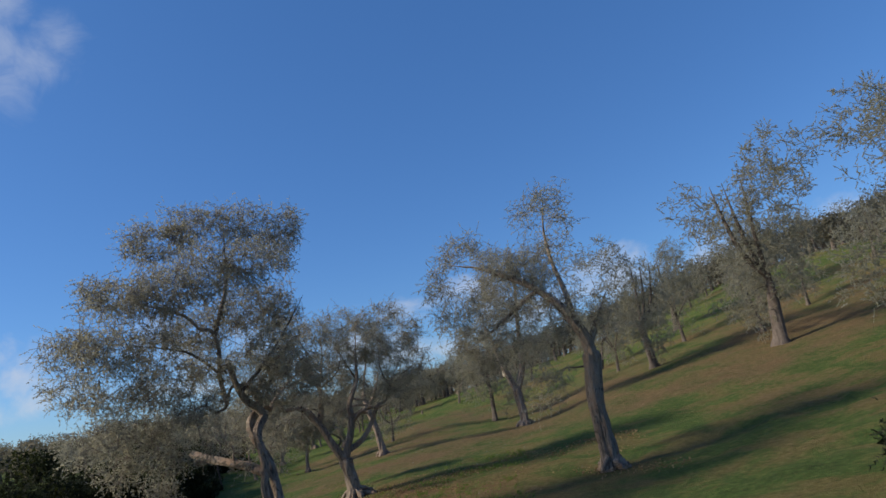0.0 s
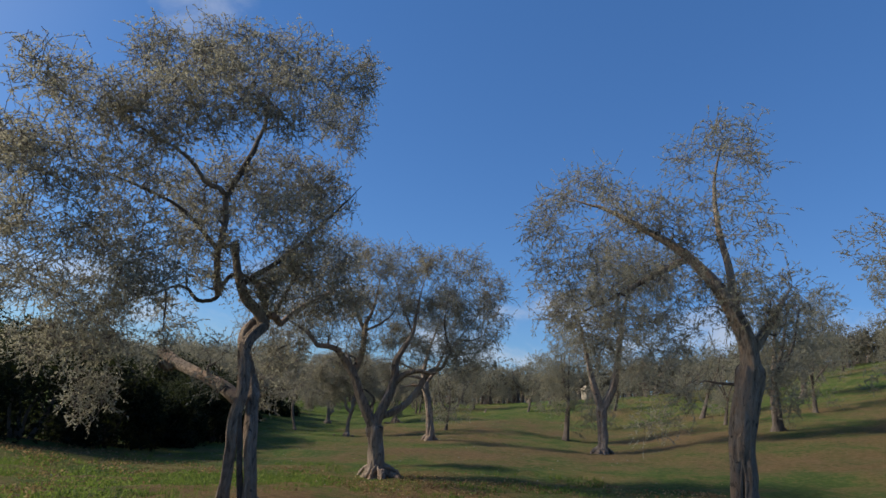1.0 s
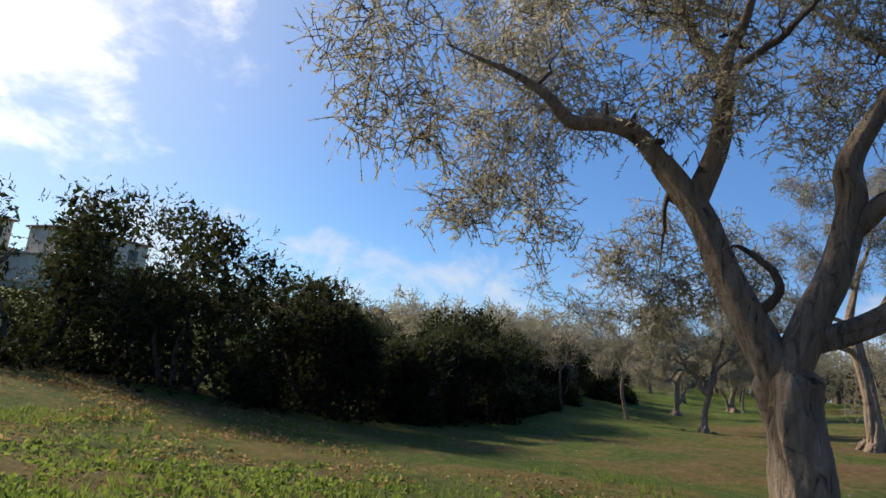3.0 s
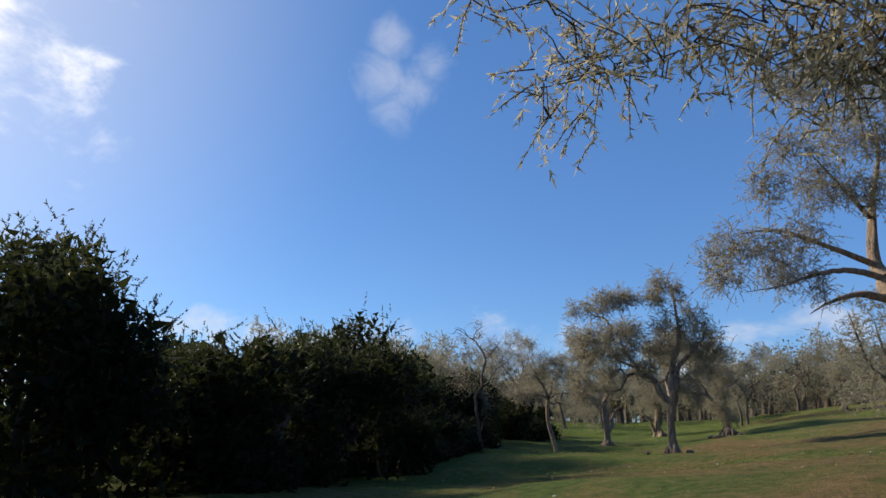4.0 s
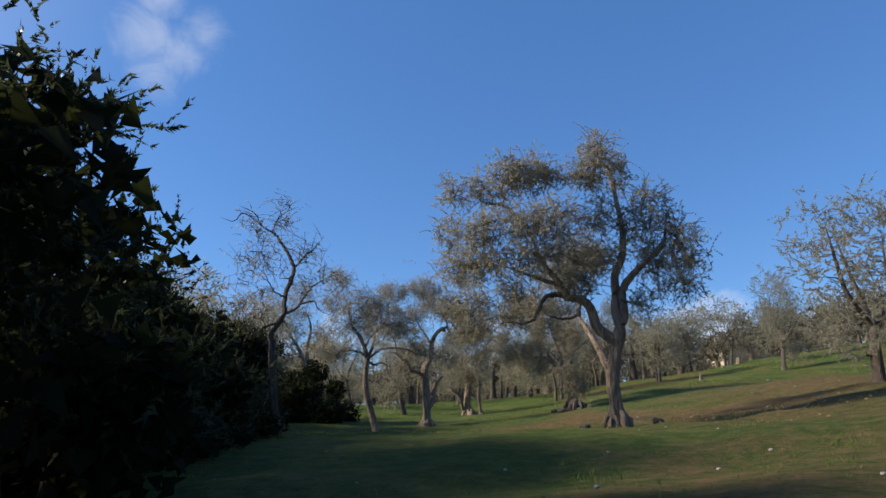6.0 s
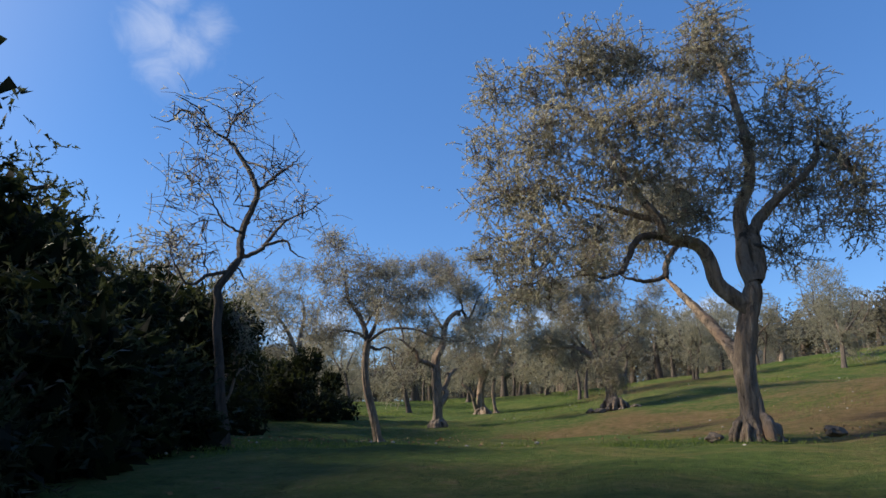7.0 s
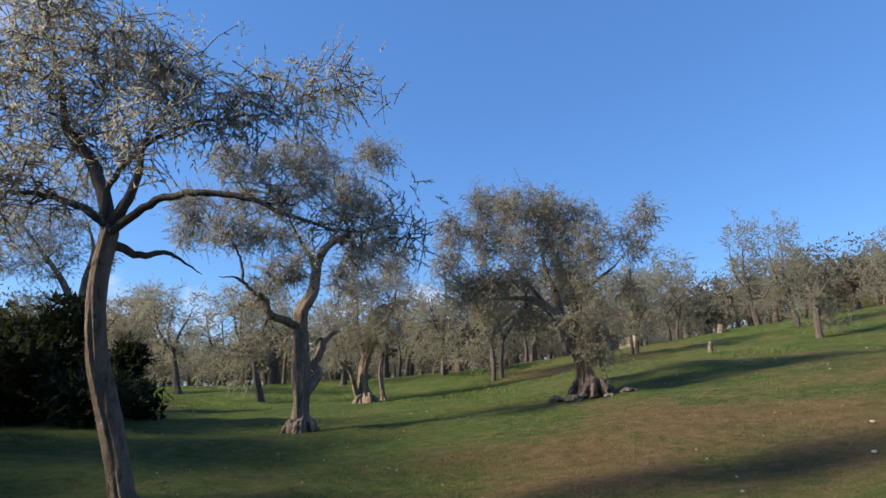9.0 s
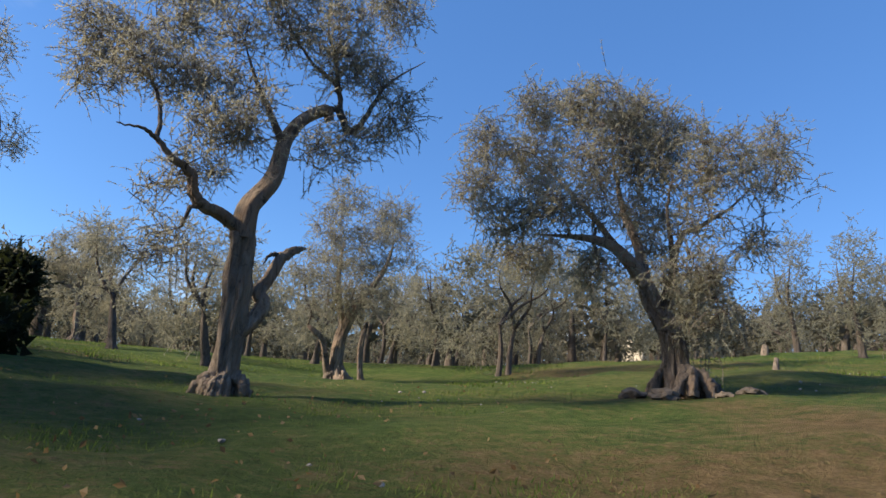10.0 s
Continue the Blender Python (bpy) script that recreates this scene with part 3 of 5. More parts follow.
# ---- the old olive trees along the way ----
tree = OldOlive('old olive tree with two twisted hollow stems and a broken limb', -3.80, 13.68, 49.7, seed=100, n=2300, leaf=0.95, size=0.042, flare=0.6, near=True)
tree.stem(0.082, 0.085, (0.08, 0.04, 0.07), (0.05, -0.02, 0.31), (0.02, -0.08, 0.57), (-0.00, -0.13, 0.81), (-0.02, -0.14, 1.04), (0.00, -0.14, 1.20), (0.04, -0.11, 1.41), (0.05, -0.03, 1.67), (0.04, 0.06, 1.89), (0.10, 0.14, 2.07), (0.23, 0.23, 2.21), (0.37, 0.30, 2.34))
tree.stem(0.105, 0.088, (0.37, -0.10, 0.10), (0.32, -0.14, 0.33), (0.26, -0.17, 0.58), (0.23, -0.15, 0.83), (0.23, -0.06, 1.10), (0.27, 0.12, 1.38), (0.29, 0.33, 1.58), (0.24, 0.52, 1.85), (0.22, 0.66, 2.08), (0.31, 0.77, 2.27), (0.47, 0.80, 2.41), (0.58, 0.80, 2.51), slot=(1.2, 0.08, 2.5, 0.3))
tree.stem(0.050, 0.018, (0.27, -0.06, 0.09), (0.21, -0.10, 0.33), (0.14, -0.15, 0.58), (0.09, -0.19, 0.82), (0.05, -0.20, 1.04), (0.03, -0.21, 1.16))
tree.limb(0.081, 0.052, (0.33, 0.30, 2.32), (0.21, 0.33, 2.49), (0.07, 0.37, 2.61), (-0.00, 0.40, 2.73), (-0.07, 0.43, 2.91), (-0.12, 0.47, 3.10), (-0.19, 0.50, 3.39))
tree.limb(0.061, 0.036, (0.49, 0.55, 2.42), (0.46, 0.55, 2.63), (0.35, 0.55, 2.81), (0.22, 0.55, 2.92), (0.09, 0.55, 2.96), (-0.05, 0.55, 2.98))
tree.limb(0.033, 0.016, (-0.05, 0.55, 2.98), (-0.16, 0.53, 2.92), (-0.24, 0.50, 2.80), (-0.31, 0.48, 2.59), (-0.50, 0.46, 2.51), (-0.61, 0.44, 2.56), (-0.72, 0.41, 2.64), (-0.86, 0.39, 2.64), (-0.97, 0.37, 2.58), (-1.11, 0.35, 2.50), (-1.27, 0.32, 2.42), (-1.44, 0.30, 2.31))
tree.limb(0.020, 0.010, (-0.68, 0.20, 2.54), (-0.77, 0.17, 2.62), (-0.81, 0.13, 2.74), (-0.86, 0.10, 2.89))
tree.limb(0.016, 0.006, (-0.94, 0.20, 2.51), (-0.94, 0.17, 2.28), (-0.96, 0.13, 2.08), (-0.94, 0.10, 1.90))
tree.limb(0.060, 0.022, (0.61, 1.10, 2.63), (0.74, 1.14, 2.58), (0.87, 1.19, 2.50), (1.01, 1.23, 2.62), (1.18, 1.27, 2.75), (1.39, 1.31, 2.88), (1.72, 1.36, 3.09), (2.07, 1.40, 3.30))
tree.limb(0.035, 0.015, (0.62, 1.10, 2.61), (0.74, 1.08, 2.79), (0.90, 1.05, 3.09), (1.07, 1.03, 3.24), (1.36, 1.00, 3.40))
tree.limb(0.086, 0.076, (-0.01, -0.05, 1.30), (-0.12, 0.35, 1.46), (-0.28, 0.75, 1.57), (-0.45, 1.15, 1.68), (-0.62, 1.50, 1.83))
tree.limb(0.058, 0.050, (-0.47, 1.18, 1.69), (-0.57, 1.19, 1.61), (-0.64, 1.20, 1.67), (-0.68, 1.21, 1.64))
tree.limb(0.023, 0.011, (-0.26, 0.47, 1.53), (-0.25, 0.50, 1.68), (-0.16, 0.51, 1.72), (-0.06, 0.53, 1.63))
tree.limb(0.055, 0.021, (-0.27, 0.20, 2.63), (-0.39, 0.20, 3.14), (-0.39, 0.20, 3.65), (-0.51, 0.20, 4.01), (-0.75, 0.20, 4.06), (-1.02, 0.20, 4.29), (-1.31, 0.20, 4.40), (-1.74, 0.20, 4.52), (-2.04, 0.20, 4.57))
tree.limb(0.050, 0.021, (-0.41, 0.30, 3.94), (-0.24, 0.32, 4.49), (-0.09, 0.35, 5.05), (-0.08, 0.38, 5.64), (-0.07, 0.40, 6.16))
tree.limb(0.044, 0.018, (-0.08, 0.20, 2.82), (0.29, 0.25, 3.13), (0.74, 0.30, 3.60), (1.23, 0.35, 4.21), (1.58, 0.40, 4.68))
tree.limb(0.033, 0.013, (-0.38, 0.20, 3.22), (-0.97, 0.13, 3.60), (-1.55, 0.07, 3.73), (-2.19, -0.00, 3.81))
tree.puffs((-1.40, 0.55, 5.73, 0.56, 0.42), (-0.70, 0.55, 6.13, 0.58, 0.44), (0.02, 0.03, 6.09, 0.58, 0.44), (0.84, -0.39, 5.95, 0.44, 0.44))
tree.puffs((-2.81, -0.80, 4.45, 0.33, 0.26), (-2.25, -0.21, 4.58, 0.56, 0.44), (-1.60, -0.16, 4.64, 0.63, 0.51), (-1.07, -0.82, 4.81, 0.62, 0.50))
tree.puffs((-0.18, -0.81, 5.04, 0.62, 0.49), (1.29, 0.90, 5.86, 0.49, 0.49), (-2.98, 0.27, 3.81, 0.43, 0.35), (-2.57, -0.48, 3.68, 0.56, 0.41))
tree.puffs((-1.75, -0.12, 3.81, 0.62, 0.45), (-0.59, 0.85, 4.15, 0.67, 0.53), (0.26, 0.72, 4.50, 0.65, 0.55), (-2.91, 0.62, 3.20, 0.40, 0.32))
tree.puffs((-2.45, -0.19, 2.95, 0.57, 0.38), (-1.61, -0.01, 3.08, 0.58, 0.41), (-0.69, 0.32, 3.32, 0.54, 0.40), (0.11, -0.79, 3.47, 0.57, 0.43))
tree.puffs((0.95, 0.10, 3.27, 0.58, 0.34), (-2.80, -0.41, 2.33, 0.50, 0.32), (-1.80, 0.68, 2.37, 0.63, 0.38), (-1.47, -0.78, 2.54, 0.42, 0.31))
tree.puffs((0.32, 0.32, 2.79, 0.47, 0.33), (-2.12, 0.67, 1.81, 0.45, 0.29), (-1.81, -0.49, 1.85, 0.38, 0.30), (-1.50, 0.71, 1.24, 0.29, 0.29))
tree.puffs((0.98, 0.67, 4.49, 0.57, 0.52), (-0.38, -0.08, 1.58, 0.19, 0.16), (-0.75, 0.61, 2.15, 0.22, 0.19), (-0.93, -0.10, 1.90, 0.15, 0.18))
tree.puffs((-0.26, 0.40, 1.95, 0.22, 0.17), (0.94, 0.34, 2.69, 0.25, 0.25), (1.21, 0.10, 2.74, 0.24, 0.24), (1.60, 0.22, 2.98, 0.30, 0.26))
tree.puffs((0.76, 0.71, 1.97, 0.17, 0.21), (0.81, 0.22, 2.10, 0.16, 0.16), (0.25, 0.05, 2.76, 0.22, 0.22), (0.61, 0.60, 3.13, 0.26, 0.22))
tree.puffs((-0.55, 0.35, 2.81, 0.26, 0.15), (-0.94, 0.70, 2.47, 0.19, 0.15), (0.39, 0.34, 1.41, 0.14, 0.10), (0.48, 0.39, 1.26, 0.15, 0.12))
tree.puffs((0.55, 0.68, 1.60, 0.16, 0.16), (0.90, 0.50, 1.75, 0.16, 0.16), (0.18, 0.50, 1.76, 0.13, 0.10), (0.84, 0.34, 1.49, 0.07, 0.10))
tree.grow()

tree = OldOlive('spreading olive tree with four bent limbs on swollen roots', -3.95, 19.50, 20.8, seed=101, n=2000, leaf=1.30, size=0.040, flare=0.8)
tree.stem(0.225, 0.200, (0.19, 0.00, 0.22), (0.14, -0.00, 0.55), (0.08, 0.00, 0.85), (0.05, -0.00, 1.08))
tree.limb(0.118, 0.078, (0.01, -0.00, 0.92), (-0.17, -0.02, 1.28), (-0.33, -0.04, 1.60), (-0.49, -0.06, 1.98), (-0.65, -0.08, 2.21), (-0.75, -0.10, 2.34))
tree.limb(0.077, 0.026, (-0.75, -0.10, 2.34), (-0.91, -0.14, 2.52), (-1.11, -0.19, 2.58), (-1.35, -0.23, 2.59), (-1.52, -0.27, 2.76), (-1.73, -0.31, 2.90), (-1.97, -0.36, 3.01), (-2.31, -0.40, 3.16))
tree.limb(0.081, 0.027, (-0.51, -0.10, 2.07), (-0.39, -0.05, 2.47), (-0.37, 0.00, 2.83), (-0.38, 0.05, 3.16), (-0.28, 0.10, 3.45), (-0.21, 0.15, 3.91), (-0.18, 0.20, 4.46))
tree.limb(0.046, 0.014, (-0.37, -0.00, 2.98), (-0.64, 0.13, 3.43), (-0.82, 0.27, 3.93), (-1.08, 0.40, 4.43))
tree.limb(0.034, 0.013, (-0.35, 0.00, 3.00), (-0.02, -0.13, 3.21), (0.18, -0.27, 3.45), (0.26, -0.40, 3.82))
tree.limb(0.132, 0.034, (0.16, -0.00, 1.05), (0.26, 0.03, 1.41), (0.37, 0.07, 1.73), (0.43, 0.10, 2.13), (0.40, 0.13, 2.41), (0.53, 0.17, 2.74), (0.69, 0.20, 3.09), (0.72, 0.23, 3.53), (0.76, 0.27, 3.97), (0.86, 0.30, 4.52))
tree.limb(0.067, 0.038, (0.41, 0.10, 1.94), (0.61, 0.05, 2.17), (0.89, -0.00, 2.27), (1.12, -0.05, 2.24), (1.34, -0.10, 2.27))
tree.limb(0.077, 0.026, (0.25, -0.00, 1.19), (0.57, 0.02, 1.35), (0.80, 0.04, 1.56), (0.98, 0.06, 1.85), (1.10, 0.08, 2.12), (1.22, 0.10, 2.30), (1.42, 0.12, 2.38), (1.56, 0.14, 2.70), (1.72, 0.16, 3.04), (1.89, 0.18, 3.32), (2.19, 0.20, 3.74))
tree.limb(0.034, 0.013, (1.59, 0.10, 2.77), (1.42, 0.00, 3.07), (1.33, -0.10, 3.41), (1.33, -0.20, 3.84))
tree.limb(0.028, 0.014, (1.71, 0.10, 3.01), (2.05, 0.25, 3.07), (2.40, 0.40, 3.29))
tree.limb(0.034, 0.012, (-0.17, -0.00, 1.30), (-0.02, -0.10, 1.54), (-0.23, -0.20, 1.75), (-0.37, -0.30, 1.70))
tree.limb(0.028, 0.013, (-0.27, 0.00, 3.42), (-0.55, 0.90, 4.05), (-0.83, 1.80, 4.86), (-1.13, 2.50, 5.68))
tree.limb(0.028, 0.013, (0.69, 0.20, 3.09), (0.42, 1.00, 3.83), (0.19, 1.90, 4.60), (-0.03, 2.60, 5.29))
tree.limb(0.045, 0.016, (-0.49, -0.06, 1.98), (-0.70, 0.80, 2.45), (-0.85, 1.60, 2.55), (-0.90, 2.20, 2.35), (-0.95, 2.70, 2.00))
tree.limb(0.030, 0.013, (-0.84, 1.50, 2.55), (-0.45, 2.20, 2.45), (-0.20, 2.70, 2.10))
tree.puffs((-2.39, -1.17, 2.79, 0.44, 0.37), (-2.40, 1.04, 4.04, 0.67, 0.52), (-1.37, -0.99, 3.85, 0.49, 0.42), (-1.05, 0.83, 4.84, 0.70, 0.51))
tree.puffs((-0.28, -0.32, 4.47, 0.53, 0.41), (0.43, 1.08, 4.82, 0.61, 0.51), (1.00, -0.24, 4.57, 0.40, 0.44), (1.91, 1.05, 4.89, 0.50, 0.50))
tree.puffs((2.37, 0.13, 4.32, 0.41, 0.45), (2.28, -0.62, 3.34, 0.33, 0.48), (2.12, 0.58, 3.76, 0.55, 0.55), (1.35, 0.42, 3.95, 0.55, 0.55))
tree.puffs((0.51, 0.44, 3.84, 0.65, 0.56), (-0.32, -0.09, 3.65, 0.62, 0.45), (-1.07, -0.67, 3.37, 0.66, 0.50), (-2.04, 0.34, 3.10, 0.65, 0.48))
tree.puffs((-2.34, -0.94, 2.38, 0.41, 0.34), (-2.01, 0.46, 2.46, 0.57, 0.39), (-1.33, 0.32, 2.99, 0.47, 0.39), (-0.51, -0.30, 2.68, 0.40, 0.36))
tree.puffs((0.30, 0.72, 3.01, 0.48, 0.35), (0.91, -0.73, 2.69, 0.40, 0.33), (1.64, -0.26, 2.78, 0.50, 0.38), (2.40, 0.72, 2.84, 0.38, 0.47))
tree.puffs((-1.49, -0.29, 1.87, 0.28, 0.28), (2.03, 0.51, 2.33, 0.37, 0.29), (-2.30, 0.27, 2.19, 0.34, 0.30))
low = [(-2.08, 2.90, 1.73, 0.14, 0.09), (-1.87, 3.00, 1.61, 0.13, 0.09), (-1.65, 2.90, 1.64, 0.13, 0.10), (-1.44, 3.00, 1.60, 0.12, 0.10), (-1.23, 3.10, 1.53, 0.11, 0.09),
       (-1.05, 3.00, 1.61, 0.13, 0.11), (-2.07, 3.00, 1.43, 0.07, 0.08), (-1.40, 2.70, 1.51, 0.11, 0.08), (-0.88, 3.10, 1.49, 0.11, 0.11), (-2.27, 2.80, 1.76, 0.13, 0.08), (-1.07, 3.20, 1.42, 0.09, 0.07)]
tree.puffs(*low, *low)
tree.puffs((-1.45, 2.55, 2.00, 0.30, 0.22), (-1.10, 2.60, 1.95, 0.30, 0.24), (-0.75, 2.65, 1.75, 0.30, 0.24), (-0.60, 2.55, 2.00, 0.30, 0.25))
tree.puffs((-1.35, 2.50, 2.20, 0.32, 0.22), (-0.85, 2.80, 1.45, 0.22, 0.16), (-0.20, 2.60, 1.90, 0.35, 0.30), (-0.30, 2.50, 2.30, 0.35, 0.30), (-1.00, 2.40, 2.40, 0.35, 0.25))
tree.grow()

tree = OldOlive('wide old olive tree with a knotted stout trunk', -9.71, 33.10, -12.0, seed=102, n=920, leaf=1.55, size=0.032, per=8, flare=0.3, near=True)
tree.stem(0.129, 0.082, (-0.01, -0.00, 0.02), (-0.03, -0.00, 0.25), (-0.03, -0.00, 0.51), (0.01, 0.00, 0.77), (0.06, 0.00, 0.99), (0.11, -0.00, 1.19))
tree.limb(0.068, 0.024, (0.13, -0.00, 1.21), (0.17, 0.04, 1.35), (0.15, 0.08, 1.56), (0.19, 0.11, 1.71), (0.36, 0.15, 1.90), (0.52, 0.19, 2.04), (0.66, 0.23, 2.18), (0.72, 0.26, 2.39), (0.75, 0.30, 2.64))
tree.limb(0.073, 0.022, (0.09, 0.00, 1.17), (0.04, 0.05, 1.37), (0.05, 0.10, 1.58), (0.05, 0.15, 1.83), (0.15, 0.20, 2.08), (0.18, 0.25, 2.42), (0.13, 0.30, 2.85), (0.07, 0.35, 3.24), (-0.03, 0.40, 3.50), (-0.06, 0.45, 3.75), (0.08, 0.50, 4.03))
tree.limb(0.078, 0.024, (0.06, -0.00, 0.97), (-0.05, -0.04, 1.06), (-0.16, -0.08, 1.18), (-0.20, -0.12, 1.36), (-0.26, -0.17, 1.47), (-0.36, -0.21, 1.52), (-0.50, -0.25, 1.56), (-0.55, -0.29, 1.72), (-0.69, -0.33, 1.92), (-0.76, -0.37, 2.06), (-0.81, -0.42, 2.25), (-0.91, -0.46, 2.46), (-1.01, -0.50, 2.64))
tree.limb(0.036, 0.014, (-0.38, -0.20, 1.53), (-0.59, -0.27, 1.58), (-0.73, -0.34, 1.53), (-0.80, -0.41, 1.36), (-0.84, -0.49, 1.25), (-0.97, -0.56, 1.20), (-1.08, -0.63, 1.22), (-1.27, -0.70, 1.20))
tree.limb(0.031, 0.010, (-0.55, -0.30, 1.70), (-0.79, -0.30, 1.80), (-0.98, -0.30, 1.88), (-1.22, -0.30, 1.99), (-1.52, -0.30, 2.06))
tree.limb(0.033, 0.011, (-0.95, -0.50, 2.52), (-1.20, -0.43, 2.80), (-1.47, -0.37, 2.89), (-1.77, -0.30, 3.13))
tree.limb(0.062, 0.034, (-0.06, 0.00, 0.48), (-0.18, 0.32, 0.74), (-0.34, 0.65, 1.00), (-0.50, 0.92, 1.24), (-0.62, 1.08, 1.42), (-0.70, 1.17, 1.52))
tree.limb(0.030, 0.014, (-0.70, 1.17, 1.52), (-0.82, 1.08, 1.47), (-1.02, 1.00, 1.50), (-1.20, 1.05, 1.62))
tree.limb(0.034, 0.014, (-0.68, 1.17, 1.52), (-0.66, 1.32, 1.74), (-0.58, 1.55, 2.00), (-0.75, 1.75, 2.25), (-0.95, 1.85, 2.45))
tree.limb(0.023, 0.009, (0.71, 0.30, 2.38), (0.87, 0.25, 2.23), (0.98, 0.20, 1.92))
tree.puffs((-1.85, -0.54, 3.09, 0.18, 0.21), (-1.45, -0.51, 3.04, 0.23, 0.23), (-1.02, -0.57, 3.15, 0.27, 0.22), (-0.75, -0.29, 3.15, 0.28, 0.23))
tree.puffs((-0.03, -0.04, 3.50, 0.23, 0.28), (-0.30, -0.02, 3.13, 0.28, 0.23), (0.15, 0.44, 3.33, 0.21, 0.24), (0.57, 0.13, 2.81, 0.24, 0.22))
tree.puffs((0.79, 0.24, 2.49, 0.21, 0.24), (0.96, 0.19, 2.06, 0.20, 0.25), (-1.95, -0.53, 2.49, 0.23, 0.23), (-1.33, -0.98, 2.32, 0.25, 0.25))
tree.puffs((-0.95, -0.75, 2.41, 0.28, 0.25), (-0.51, -0.69, 2.40, 0.29, 0.25), (-0.12, 0.14, 2.64, 0.28, 0.28), (0.36, 0.29, 2.50, 0.25, 0.25))
tree.puffs((-1.89, -0.55, 2.04, 0.23, 0.23), (-1.47, -0.55, 2.02, 0.32, 0.27), (-0.96, -0.80, 1.91, 0.25, 0.20), (-0.40, 0.17, 2.21, 0.28, 0.28))
tree.puffs((0.05, -0.02, 2.04, 0.21, 0.21), (0.57, 0.43, 2.01, 0.27, 0.27), (0.80, -0.04, 1.59, 0.19, 0.19), (-1.79, -0.92, 1.41, 0.21, 0.16))
tree.puffs((-1.36, -1.15, 1.38, 0.23, 0.19), (-1.12, -0.48, 1.59, 0.24, 0.19), (-1.75, -0.62, 1.14, 0.17, 0.17), (-1.34, -1.10, 1.02, 0.19, 0.15))
tree.puffs((-1.03, -0.66, 1.32, 0.18, 0.13), (-0.36, -0.31, 1.67, 0.23, 0.18), (0.41, 0.19, 1.51, 0.19, 0.16), (-0.66, -0.37, 2.19, 0.24, 0.24))
tree.puffs((-1.30, 1.15, 1.75, 0.26, 0.20), (-0.95, 1.55, 2.10, 0.30, 0.24), (-0.55, 1.75, 2.45, 0.32, 0.26), (-1.20, 1.80, 2.30, 0.32, 0.26), (-0.85, 1.90, 2.65, 0.32, 0.24))
tree.grow()

tree = OldOlive('nearly bare dark olive tree with a crooked thin trunk', -13.62, 32.05, 32.1, seed=103, n=202, leaf=0.2, per=3, size=0.04, flare=0.35)
tree.stem(0.048, 0.034, (0.02, 0.00, 0.08), (-0.03, -0.00, 0.34), (-0.06, 0.00, 0.59), (-0.10, 0.00, 0.85), (-0.10, 0.00, 1.03), (-0.12, 0.00, 1.15), (-0.05, 0.00, 1.28), (0.03, 0.00, 1.42))
tree.limb(0.034, 0.011, (0.03, 0.00, 1.42), (0.02, 0.02, 1.59), (0.06, 0.04, 1.77), (0.12, 0.07, 1.98), (0.06, 0.09, 2.16), (-0.05, 0.11, 2.33), (-0.15, 0.13, 2.46), (-0.30, 0.16, 2.55), (-0.44, 0.18, 2.67), (-0.63, 0.20, 2.75))
tree.limb(0.021, 0.007, (0.06, -0.00, 1.43), (0.20, 0.06, 1.52), (0.26, 0.12, 1.64), (0.39, 0.18, 1.82), (0.58, 0.24, 1.96), (0.76, 0.30, 2.12))
tree.limb(0.014, 0.007, (0.17, 0.10, 1.55), (0.34, 0.00, 1.59), (0.43, -0.10, 1.46), (0.54, -0.20, 1.40))
tree.limb(0.017, 0.006, (0.11, 0.10, 2.02), (0.27, 0.17, 2.22), (0.41, 0.23, 2.37), (0.51, 0.30, 2.54))
tree.limb(0.010, 0.005, (-0.02, 0.10, 2.26), (0.16, -0.10, 2.15), (0.30, -0.30, 1.88))
tree.limb(0.011, 0.005, (-0.15, 0.20, 2.50), (-0.10, 0.10, 2.66), (0.01, 0.00, 2.74), (0.11, -0.10, 2.77))
tree.limb(0.011, 0.005, (-0.44, 0.20, 2.68), (-0.56, 0.23, 2.73), (-0.65, 0.27, 2.62), (-0.81, 0.30, 2.67))
tree.limb(0.011, 0.005, (-0.30, 0.20, 2.57), (-0.42, 0.10, 2.71), (-0.60, 0.00, 2.74))
tree.limb(0.010, 0.005, (0.00, 0.00, 1.62), (-0.14, -0.10, 1.68), (-0.24, -0.20, 1.83), (-0.35, -0.30, 1.92))
tree.limb(0.017, 0.006, (-0.05, 0.00, 1.29), (-0.19, -0.08, 1.24), (-0.32, -0.15, 1.14), (-0.43, -0.22, 1.27), (-0.48, -0.30, 1.42))
tree.limb(0.011, 0.005, (0.03, -0.00, 1.35), (0.07, 0.05, 1.27), (0.11, 0.10, 1.24))
tree.puffs((-0.34, -0.31, 2.05, 0.17, 0.17), (-0.45, 0.29, 2.07, 0.19, 0.19), (-0.43, -0.18, 1.67, 0.17, 0.17), (-0.13, -0.04, 1.99, 0.18, 0.23))
tree.puffs((-0.25, -0.35, 2.38, 0.26, 0.15), (-0.46, -0.40, 2.44, 0.17, 0.11), (-0.05, -0.24, 2.51, 0.16, 0.14), (0.25, -0.13, 2.15, 0.19, 0.19))
tree.puffs((0.31, 0.34, 1.86, 0.20, 0.20), (0.54, 0.31, 1.98, 0.20, 0.15), (-0.30, -0.02, 1.46, 0.27, 0.18), (-0.07, -0.04, 2.81, 0.14, 0.12))
tree.puffs((-0.51, 0.13, 1.48, 0.18, 0.18))
tree.grow()

